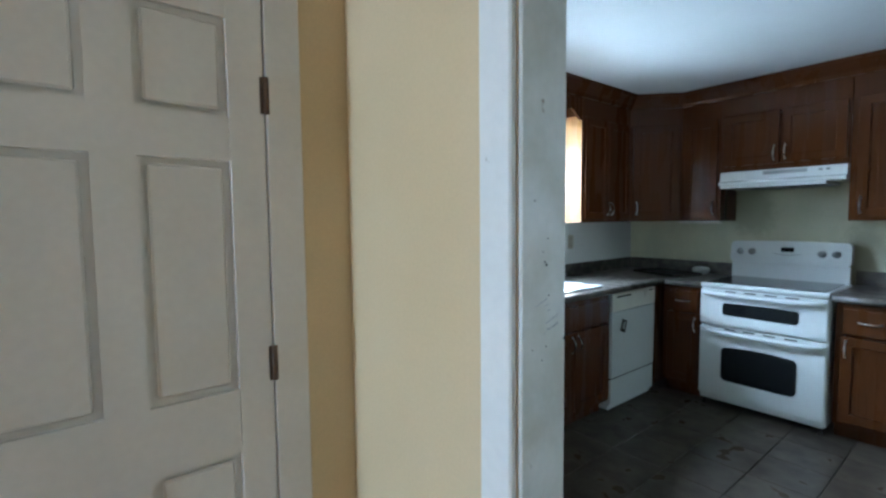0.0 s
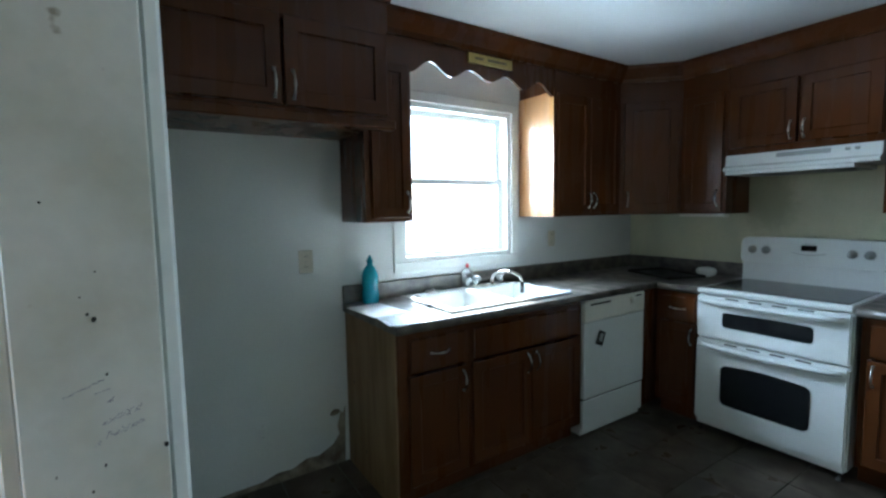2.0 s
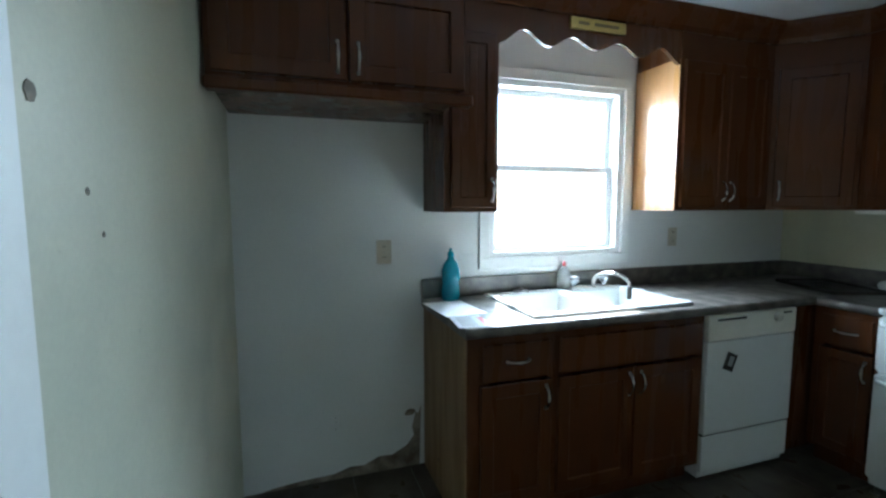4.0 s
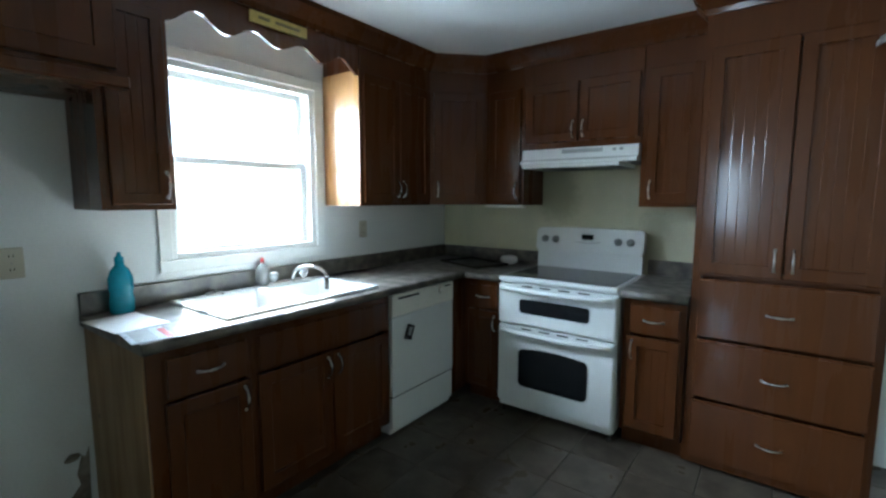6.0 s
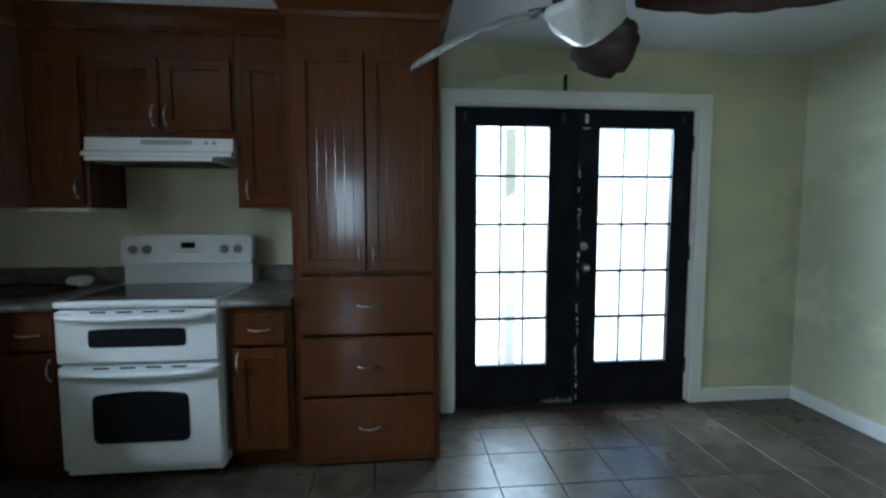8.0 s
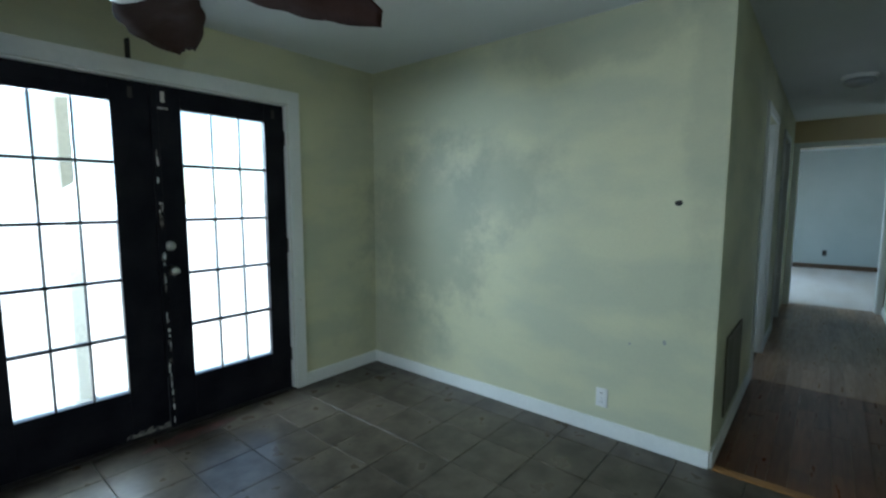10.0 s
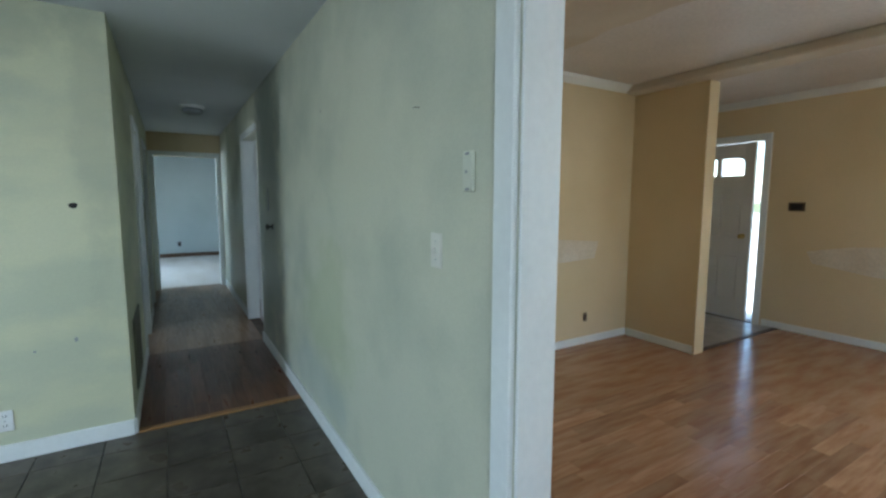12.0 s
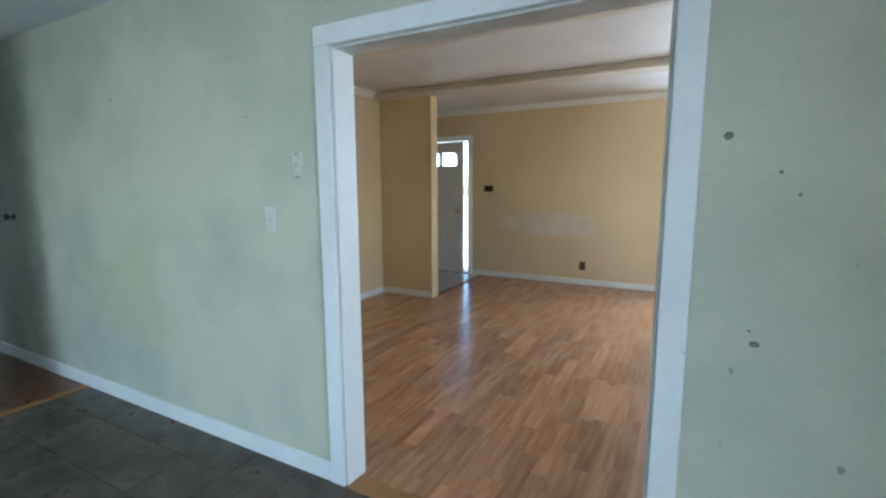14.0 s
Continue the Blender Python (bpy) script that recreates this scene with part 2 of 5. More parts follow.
M_RED = mat("red_cap_plastic", (0.42, 0.04, 0.05), 0.4, scale=8, amount=0.3, grain=40, bump=0.0)
M_PAPER = mat("white_paper", (0.8, 0.81, 0.82), 0.7, scale=6, amount=0.3, grain=60, bump=0.05, tone_by=0.035)
M_FLYER = mat("grey_glossy_paper", (0.42, 0.45, 0.50), 0.3, scale=18, amount=0.6, grain=60, bump=0.0)
M_REDSTAIN = mat("red_floor_stain", (0.14, 0.05, 0.042), 0.4, second=(0.075, 0.048, 0.038), scale=9, amount=1.0, grain=60)
M_PATCH = mat("bare_plaster_patch", (0.67, 0.6, 0.49), 0.8, second=(0.60, 0.50, 0.35), scale=4, amount=0.7, grain=60)
M_STAIN = mat("brown_water_stain", (0.10, 0.07, 0.045), 0.85, second=(0.34, 0.30, 0.24), scale=11, amount=1.0, grain=60)
M_BROWNPLATE = mat("brown_plate", (0.09, 0.05, 0.025), 0.5, scale=12, amount=0.6, grain=60)
M_HONEY = mat("honey_varnished_side", (0.42, 0.22, 0.08), 0.3, second=(0.34, 0.17, 0.06), scale=2.5, amount=0.7, grain=22, bump=0.03, stretch=(8, 8, 1), coat=0.3)
M_STEEL = mat("grey_plastic", (0.30, 0.31, 0.31), 0.45, scale=9, amount=0.4, grain=60, bump=0.0)
M_GREENGREY = mat("grille_paint", (0.16, 0.15, 0.11), 0.6, scale=9, amount=0.4, grain=60)
M_LAMREST = mat("honey_laminate_far", (0.45, 0.255, 0.138), 0.21, second=(0.30, 0.14, 0.06), scale=2.4, amount=0.9, grain=26, bump=0, stretch=(5, 1.0, 1), tone_by=0.04)
# Lighter copy of the hall wood, with the far end's light put into its colour.
M_HALLWOOD_LIT = mat("hall_wood_lit", (0.29, 0.18, 0.105), 0.33, second=(0.21, 0.125, 0.07), scale=3.0, amount=0.8, grain=26, bump=0.04, stretch=(1.2, 12, 1), per_piece=0.2)
M_JAMB = mat("stained_jamb_paint", (0.68, 0.69, 0.66), 0.5, second=(0.50, 0.50, 0.43), scale=7, amount=0.75, grain=60, bump=0.08, detail=8, tone_by=0.04, spots=((0.30, 0.27, 0.22), 26, 0.725))
M_DENT = mat("bruised_plaster", (0.12, 0.11, 0.085), 0.8, second=(0.24, 0.22, 0.17), scale=40, amount=1.0, grain=90, bump=0.1)
M_BEIGE = mat("beige_plastic", (0.55, 0.51, 0.41), 0.45, scale=6, amount=0.3, grain=60, bump=0.0, tone_by=0.035)
M_BEAM = mat("tan_beam_paint", (0.60, 0.56, 0.48), 0.65, second=(0.50, 0.43, 0.33), scale=2.0, amount=0.6, grain=50, bump=0.1, tone_by=0.05)
M_GRASS = mat("lawn", (0.075, 0.11, 0.035), 0.9, second=(0.12, 0.12, 0.05), scale=1.5, amount=0.8, grain=30, bump=0.5, dist=0.03)
M_CONCRETE = mat("pale_concrete", (0.52, 0.51, 0.48), 0.85, scale=3, amount=0.6, grain=60, bump=0.2)
M_SIDING = mat("outside_siding", (0.55, 0.53, 0.48), 0.7, scale=2, amount=0.4, grain=40)


def glass_material():
    m = bpy.data.materials.new("window_glass")
    m.use_nodes = True
    nt = m.node_tree
    n, l = nt.nodes, nt.links
    n.remove(n["Principled BSDF"])
    tr, gl, mx, fr = n.new("ShaderNodeBsdfTransparent"), n.new("ShaderNodeBsdfGlossy"), n.new("ShaderNodeMixShader"), n.new("ShaderNodeFresnel")
    gl.inputs["Roughness"].default_value = 0.03
    fr.inputs[0].default_value = 1.35
    l.new(fr.outputs[0], mx.inputs[0])
    l.new(tr.outputs[0], mx.inputs[1])
    l.new(gl.outputs[0], mx.inputs[2])
    l.new(mx.outputs[0], n["Material Output"].inputs[0])
    return m


M_GLASS = glass_material()


# ---- mesh helpers ----
def box(bm, x0, x1, y0, y1, z0, z1, bevel=0.0, seg=1):
    v = [bm.verts.new(p) for p in ((x0, y0, z0), (x1, y0, z0), (x1, y1, z0), (x0, y1, z0), (x0, y0, z1), (x1, y0, z1), (x1, y1, z1), (x0, y1, z1))]
    f = [bm.faces.new([v[i] for i in q]) for q in ((3, 2, 1, 0), (4, 5, 6, 7), (0, 1, 5, 4), (1, 2, 6, 5), (2, 3, 7, 6), (3, 0, 4, 7))]
    if bevel:
        bmesh.ops.bevel(bm, geom=list({e for q in f for e in q.edges}), offset=bevel, segments=seg, affect="EDGES")
    return bm


def prism(bm, pts, a0, a1, axis="y"):
    """A polygon in the two other axes, pushed along axis from a0 to a1."""
    def place(p, a):
        return {"y": (p[0], a, p[1]), "x": (a, p[0], p[1]), "z": (p[0], p[1], a)}[axis]
    lo = [bm.verts.new(place(p, a0)) for p in pts]
    hi = [bm.verts.new(place(p, a1)) for p in pts]
    fs = [bm.faces.new(lo), bm.faces.new(hi)]
    for i in range(len(pts)):
        j = (i + 1) % len(pts)
        fs.append(bm.faces.new((lo[i], lo[j], hi[j], hi[i])))
    bmesh.ops.recalc_face_normals(bm, faces=fs)
    return bm


def tube(bm, pts, r, n=8, cap=True):
    """A round bar along points; r one radius or one per point."""
    rs = r if isinstance(r, (list, tuple)) else [r] * len(pts)
    pts = [Vector(p) for p in pts]
    rings = []
    for i, p in enumerate(pts):
        d = (pts[min(i + 1, len(pts) - 1)] - pts[max(i - 1, 0)]).normalized()
        u = d.orthogonal() if i == 0 else (rings_u - d * rings_u.dot(d))
        u.normalize()
        rings_u = u
        w = d.cross(u)
        rings.append([bm.verts.new(p + (u * math.cos(2 * math.pi * k / n) + w * math.sin(2 * math.pi * k / n)) * rs[i]) for k in range(n)])
    fs = []
    for a, b in zip(rings, rings[1:]):
        for k in range(n):
            fs.append(bm.faces.new((a[k], a[(k + 1) % n], b[(k + 1) % n], b[k])))
    if cap:
        fs += [bm.faces.new(rings[0][::-1]), bm.faces.new(rings[-1])]
    for q in fs:
        q.smooth = True
    return bm


def lathe(bm, prof, n=20, cx=0.0, cy=0.0):
    """Profile points (radius, z) turned about the upright axis."""
    rings = [[bm.verts.new((cx + r * math.cos(2 * math.pi * k / n), cy + r * math.sin(2 * math.pi * k / n), z)) for k in range(n)] for r, z in prof]
    for a, b in zip(rings, rings[1:]):
        for k in range(n):
            bm.faces.new((a[k], a[(k + 1) % n], b[(k + 1) % n], b[k])).smooth = True
    bm.faces.new(rings[0][::-1])
    bm.faces.new(rings[-1])
    return bm


def sweep(bm, prof, path):
    """A moulding: profile points (out, z) carried along a plan path, out to the right of the way, mitred."""
    path = [Vector(p) for p in path]
    rows = []
    for i, p in enumerate(path):
        a = (p - path[i - 1]).normalized() if i else (path[1] - p).normalized()
        b = (path[i + 1] - p).normalized() if i + 1 < len(path) else a
        na, nb = Vector((a.y, -a.x)), Vector((b.y, -b.x))
        m = (na + nb).normalized()
        m = m / max(0.3, m.dot(na))
        rows.append([bm.verts.new((p.x + m.x * o, p.y + m.y * o, z)) for o, z in prof])
    k = len(prof)
    fs = []
    for a, b in zip(rows, rows[1:]):
        for j in range(k):
            fs.append(bm.faces.new((a[j], a[(j + 1) % k], b[(j + 1) % k], b[j])))
    fs += [bm.faces.new(rows[0]), bm.faces.new(rows[-1])]
    bmesh.ops.recalc_face_normals(bm, faces=fs)
    return bm


def rrect(x0, x1, z0, z1, r, n=5, bow=0.0):
    """A rectangle with round corners; bow lifts the middle of its top."""
    out = []
    for cx, cz, a0 in ((x1 - r, z1 - r, 0), (x0 + r, z1 - r, 90), (x0 + r, z0 + r, 180), (x1 - r, z0 + r, 270)):
        for k in range(n + 1):
            a = radians(a0 + 90 * k / n)
            out.append((cx + r * math.cos(a), cz + r * math.sin(a)))
        if a0 == 0 and bow:
            for k in range(1, 8):
                u = k / 8
                out.append((x1 - r + (x0 - x1 + 2 * r) * u, z1 + bow * math.sin(math.pi * u)))
    return out


def mesh_of(name, bm, material):
    me = bpy.data.meshes.new(name)
    bm.to_mesh(me)
    bm.free()
    me.materials.append(material)
    return me


def part(name, bm, material, parent, label=""):
    ob = new(name, mesh_of(name, bm, material))
    ob.parent = parent
    return tagged(ob, label)


def thing(name, m, label, category, group=""):
    ob = new(name)
    ob.empty_display_size = 0.1
    ob.matrix_world = m
    return tagged(ob, label, category, group)


def structure(name, bm, material, label, category):
    return tagged(new(name, mesh_of(name, bm, material)), label, category, kind="structure")


def B(*boxes):
    bm = bmesh.new()
    for b in boxes:
        box(bm, *b)
    return bm


def cells(bm, xs, ys, on, z0, z1):
    """A slab of one height made of the plan cells that are on, in one piece."""
    top, bot = {}, {}
    def v(store, i, j, z):
        if (i, j) not in store:
            store[i, j] = bm.verts.new((xs[i], ys[j], z))
        return store[i, j]
    for i, j in on:
        q = ((i, j), (i + 1, j), (i + 1, j + 1), (i, j + 1))
        bm.faces.new([v(top, *p, z1) for p in q])
        bm.faces.new([v(bot, *p, z0) for p in q][::-1])
        for (a, b), nb in zip(zip(q, q[1:] + q[:1]), ((i, j - 1), (i + 1, j), (i, j + 1), (i - 1, j))):
            if nb not in on:
                bm.faces.new((v(bot, *a, z0), v(bot, *b, z0), v(top, *b, z1), v(top, *a, z1)))
    return bm


def wall(name, along, a0, a1, u0, u1, h, holes, material, label):
    """An upright wall in one piece with openings (u0, u1, z0, z1) through it, running along x or y."""
    us = sorted({u0, u1, *[v for q in holes for v in q[:2]]})
    zs = sorted({0.0, h, *[v for q in holes for v in q[2:]]})
    on = []
    for i in range(len(us) - 1):
        for j in range(len(zs) - 1):
            u, z = (us[i] + us[i + 1]) / 2, (zs[j] + zs[j + 1]) / 2
            if not any(q[0] < u < q[1] and q[2] < z < q[3] for q in holes):
                on.append((i, j))
    bm = cells(bmesh.new(), us, zs, on, a0, a1)
    for v in bm.verts:
        u, z, a = v.co
        v.co = (u, a, z) if along == "x" else (a, u, z)
    bmesh.ops.recalc_face_normals(bm, faces=bm.faces[:])
    return structure(name, bm, material, label, "wall")


# ---- shell ----
CEIL = 2.41
YL = -3.642                    # living room face of the wall between kitchen and living room
OX0, OX1, OZ = 1.825, 3.09, 1.955
HN, HX = -2.54, 10.425
LS, LE = -8.43, 5.225           # living room's far wall and end wall
LCEIL = 2.50
T = 0.13
WY0, WY1, WZ0, WZ1 = -2.25, -1.385, 1.115, 2.075    # kitchen window opening
FX0, FX1, FZ = 2.925, 4.597, 2.04               # french door opening

structure("floor_slab", B((-0.2, 15.2, -8.4, 0.2, -0.12, -0.012)), M_GROUT, "grey grout bed under the floors", "floor")
wall("wall_west", "y", -T, 0, YS, 0, CEIL, [(WY0, WY1, WZ0, WZ1)], M_WHITEWALL, "off-white painted kitchen wall with scuffs")
wall("wall_north", "x", 0, T, 2.4, EX + T, CEIL, [(FX0, FX1, 0, FZ)], M_GREEN, "pale sage painted wall with mildew stains")
wall("wall_north_kitchen", "x", 0, T, -T, 2.4, CEIL, [], M_COOKWALL, "cream kitchen wall with greasy streaks and painted-in shade behind the stove")
structure("wall_east", B((EX, EX + T, HN, 0, 0, CEIL)), M_GREEN, "pale sage painted wall with grey mildew clouds", "wall")
HD = [(7.0, 7.76), (8.7, 9.46)]          # doorways on the hall's north side
wall("wall_hall_north", "x", HN, HN + T, EX + T, HX, CEIL, [(a, b, 0, 2.04) for a, b in HD], M_GREEN, "sage painted hall wall in shade")
BX0, BX1 = 6.93, 7.88                    # bathroom doorway
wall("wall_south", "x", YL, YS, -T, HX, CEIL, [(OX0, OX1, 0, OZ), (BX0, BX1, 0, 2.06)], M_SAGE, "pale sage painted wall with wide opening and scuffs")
DY0, DY1 = -3.47, -2.60
wall("wall_hall_end", "y", HX, HX + T, YL, HN + T, CEIL, [(DY0, DY1, 0, 2.06)], M_YELLOW, "tan painted wall at the hall's end")
structure("ceiling", B((-T, HX + T, YL, T, CEIL, CEIL + 0.1)), M_CEIL, "white painted kitchen and hall ceiling", "ceiling")

# living room skin in front of the shared wall, and its other walls
wall("wall_living_north", "x", YL - 0.012, YL - 0.001, 0, LE, LCEIL, [(OX0, OX1, 0, OZ)], M_YELLOW, "yellow painted living room wall beside the opening")
LDX0, LDX1 = 4.76, 5.66                  # front door
LWX0, LWX1, LWZ0, LWZ1 = 0.95, 1.755, 0.76, 2.13
wall("wall_living_south", "x", LS - T, LS, -T, 6.3, LCEIL, [(LWX0, LWX1, LWZ0, LWZ1), (LDX0, LDX1, 0, 2.06)], M_YELLOW, "yellow painted living room wall")
structure("wall_living_east", B((LE, LE + T, -6.81, YL - 0.012, 0, LCEIL)), M_YELLOW, "yellow painted end wall", "wall")
structure("wall_stub", B((4.498, 6.3, -6.93, -6.81, 0, LCEIL)), M_YELLOW, "yellow painted stub wall beside the entry", "wall")
structure("wall_entry_end", B((6.3, 6.3 + T, LS - T, -6.80, 0, LCEIL)), M_YELLOW, "yellow painted entry end wall", "wall")
# Opening added out of view to let daylight in from the west.
PY0, PY1, PZ0, PZ1 = -7.2, -5.4, 0.8, 2.1
wall("wall_living_west", "y", -T, 0, LS, YL, LCEIL, [(PY0, PY1, PZ0, PZ1)], M_YELLOW, "yellow painted wall with an added window opening")
CDY0, CDY1 = -4.53, -3.888                # closet door in the closet's front
wall("wall_closet", "y", 1.07, 1.17, -4.95, YL - 0.012, LCEIL, [(CDY0, CDY1, 0, 2.04)], M_YELLOW, "yellow painted closet wall")
structure("wall_closet_side", B((0, 1.17, -5.05, -4.95, 0, LCEIL)), M_YELLOW, "yellow painted closet side wall", "wall")
structure("ceiling_living", B((-T, 6.5, LS - T, YL - 0.001, LCEIL, LCEIL + 0.1)), M_CEILTEX, "white textured ceiling with boxed beam", "ceiling")
structure("beam", B((0, LE, -6.90, -6.66, LCEIL - 0.075, LCEIL - 0.001, 0.012)), M_BEAM, "tan boxed ceiling beam in line with the stub wall", "beam")
edge = [(LE * k / 60, -5.22 + 0.022 * math.sin(k * 0.43) + 0.014 * math.sin(k * 1.31 + 1.0)) for k in range(61)]
sof = bmesh.new()
prism(sof, [(0.0, YL - 0.014), *edge, (LE, YL - 0.014)], LCEIL - 0.05, LCEIL - 0.001, "z")
structure("soffit", sof, M_BEAM, "tan dropped ceiling strip with an uneven edge", "soffit")
# rooms seen from the hall
structure("wall_bedroom", B((15.0, 15.13, -5.0, -1.1, 0, CEIL), (HX + T, 15.0, -5.13, -5.0, 0, CEIL), (HX + T, 11.4, -1.1, -0.97, 0, CEIL), (13.2, 15.0, -1.1, -0.97, 0, CEIL),
                            (11.4, 13.2, -1.1, -0.97, 0, 0.8), (11.4, 13.2, -1.1, -0.97, 2.05, CEIL), (HX + T, HX + T + 0.02, HN + T, -1.1, 0, CEIL), (HX + T, HX + T + 0.02, -5.0, YL, 0, CEIL)),
          M_BEDWALL, "pale grey painted bedroom walls", "wall")
structure("ceiling_bedroom", B((HX + T, 15.13, -5.13, -0.97, CEIL, CEIL + 0.1)), M_CEIL, "white bedroom ceiling", "ceiling")
structure("wall_side_rooms", B((6.6, 6.7, HN + T, -0.6, 0, CEIL), (6.6, 7.05, -0.7, -0.6, 0, CEIL), (7.85, 10.4, -0.7, -0.6, 0, CEIL), (7.05, 7.85, -0.7, -0.6, 0, 1.0), (7.05, 7.85, -0.7, -0.6, 2.0, CEIL), (8.2, 8.3, HN + T, -0.7, 0, CEIL), (10.3, 10.4, HN + T, -0.7, 0, CEIL)),
          M_WHITEWALL, "plain walls of the side rooms", "wall")
structure("ceiling_side_rooms", B((6.6, 10.4, HN + T, -0.6, CEIL, CEIL + 0.1)), M_CEIL, "white side room ceiling", "ceiling")
structure("wall_bathroom", B((6.9, 7.0, -5.6, YL, 0, CEIL), (9.0, 9.1, -5.6, YL, 0, CEIL), (6.9, 7.35, -5.7, -5.6, 0, CEIL), (8.05, 9.1, -5.7, -5.6, 0, CEIL), (7.35, 8.05, -5.7, -5.6, 0, 1.2), (7.35, 8.05, -5.7, -5.6, 2.0, CEIL)),
          M_WHITEWALL, "pale bathroom walls", "wall")
structure("ceiling_bathroom", B((6.9, 9.1, -5.7, YL, CEIL, CEIL + 0.1)), M_CEIL, "white bathroom ceiling", "ceiling")

# outside
structure("ground", B((-300, 300, -300, 300, -0.9, -0.35)), M_GRASS, "mown lawn reaching the horizon", "ground")
# Pale slabs added over the lawn so the view outside burns out white.
structure("patio", B((-250, 250, 0.15, 299, -0.35, -0.14)), M_CONCRETE, "pale ground added to whiten the view outside the french doors", "patio")

structure("bright_forecourt", B((-20, 30, -60, LS - 0.15, -0.35, -0.10)), M_CONCRETE, "pale ground added to whiten the view before the house", "pavement")


# ---- trim of walls and openings ----
def board(name, boxes, label, category, m=M_TRIM, bevel=0.003):
    bm = bmesh.new()
    for b in boxes:
        box(bm, *b, bevel=bevel)
    return structure(name, bm, m, label, category)


BB = 0.095
board("baseboard", [(EX - 0.014, EX, HN + 0.0, -0.0, 0, BB)], "white painted baseboard along the dining wall", "baseboard")
board("baseboard", [(FX1 + 0.09, EX - 0.015, -0.014, 0, 0, BB)], "white painted baseboard beside the french doors", "baseboard")
board("baseboard", [(OX1 + 0.082, BX0 - 0.0, YS, YS + 0.014, 0, BB)], "white painted baseboard running into the hall", "baseboard")
board("baseboard", [(BX1 + 0.07, HX, YS, YS + 0.014, 0, BB)], "white painted hall baseboard", "baseboard")
board("baseboard", [(EX + 0.0, HD[0][0] - 0.07, HN - 0.014, HN, 0, BB), (HD[0][1] + 0.07, HD[1][0] - 0.07, HN - 0.014, HN, 0, BB)], "white painted hall baseboard", "baseboard")
board("baseboard", [(2.0, LDX0 - 0.09, LS, LS + 0.014, 0.006, 0.078), (0, 2.0, LS, LS + 0.014, 0.006, 0.078)], "white living room baseboard", "baseboard")
board("baseboard", [(LE - 0.014, LE, -6.8, YL - 0.02, 0.006, 0.078), (4.48, LE - 0.014, -6.81, -6.796, 0.006, 0.078)], "white living room baseboard", "baseboard")
board("baseboard", [(HX + 4.54, 15.0, -5.0, -1.1, 0, 0.09)], "dark bedroom baseboard", "baseboard", M_BROWNPLATE)

# casing and jamb of the wide opening
CW = 0.082
board("trim", [(OX1, OX1 + CW, YS, YS + 0.019, 0, OZ), (OX0 - CW, OX0, YS, YS + 0.019, 0, OZ), (OX0 - CW, OX1 + CW, YS, YS + 0.019, OZ, OZ + CW)],
      "white painted casing around the wide opening", "trim", bevel=0.004)
board("trim", [(OX1, OX1 + CW, YL - 0.031, YL - 0.012, 0, OZ), (OX0 - CW, OX0, YL - 0.031, YL - 0.012, 0, OZ), (OX0 - CW, OX1 + CW, YL - 0.031, YL - 0.012, OZ, OZ + CW)],
      "white painted casing on the living room side", "trim", bevel=0.004)
board("trim", [(OX1 - 0.012, OX1 - 0.001, YL - 0.012, YS, 0, OZ)], "white painted jamb of the opening", "trim", bevel=0.002)
board("trim", [(OX0 + 0.001, OX0 + 0.012, YL - 0.012, YS, 0, OZ), (OX0, OX1, YL - 0.012, YS, OZ - 0.012, OZ - 0.001)],
      "scuffed white painted jamb of the opening", "trim", M_JAMB, bevel=0.002)
# crown of the living room
CR = [(0, 2.432), (0.010, 2.432), (0.022, 2.445), (0.058, 2.474), (0.075, LCEIL - 0.001), (0, LCEIL - 0.001)]
structure("trim", sweep(bmesh.new(), CR, [(LE, YL - 0.03), (LE, -6.80)]), M_TRIM, "white cove moulding", "trim")
structure("trim", sweep(bmesh.new(), CR, [(6.2, LS), (0.0, LS)]), M_TRIM, "white cove moulding on the far living room wall", "trim")
board("trim", [(4.48, 4.498, -6.945, -6.795, 0.0, 2.42)], "yellow painted corner board on the stub wall's end", "trim", M_YELLOW)

# hall casings
for a, b in HD:
    board("trim", [(a - 0.065, a, HN - 0.018, HN, 0, 2.04), (b, b + 0.065, HN - 0.018, HN, 0, 2.04), (a - 0.065, b + 0.065, HN - 0.018, HN, 2.04, 2.105),
                   (a, a + 0.012, HN, HN + T, 0, 2.04), (b - 0.012, b, HN, HN + T, 0, 2.04)], "white painted hall door casing", "trim")
board("trim", [(HX - 0.018, HX, DY1, DY1 + 0.058, 0, 2.06), (HX - 0.018, HX, DY0 - 0.055, DY0, 0, 2.06), (HX - 0.018, HX, DY0 - 0.055, DY1 + 0.058, 2.06, 2.13),
               (HX, HX + T, DY1 - 0.012, DY1, 0, 2.06), (HX, HX + T, DY0, DY0 + 0.012, 0, 2.06)], "white painted casing at the hall's end", "trim")
board("trim", [(BX1, BX1 + 0.065, YS, YS + 0.018, 0, 2.06), (BX0, BX1 + 0.065, YS, YS + 0.018, 2.06, 2.125), (BX1 - 0.012, BX1, YL, YS, 0, 2.06), (BX0, BX0 + 0.012, YL, YS, 0, 2.06)],
      "white painted bathroom door casing", "trim")


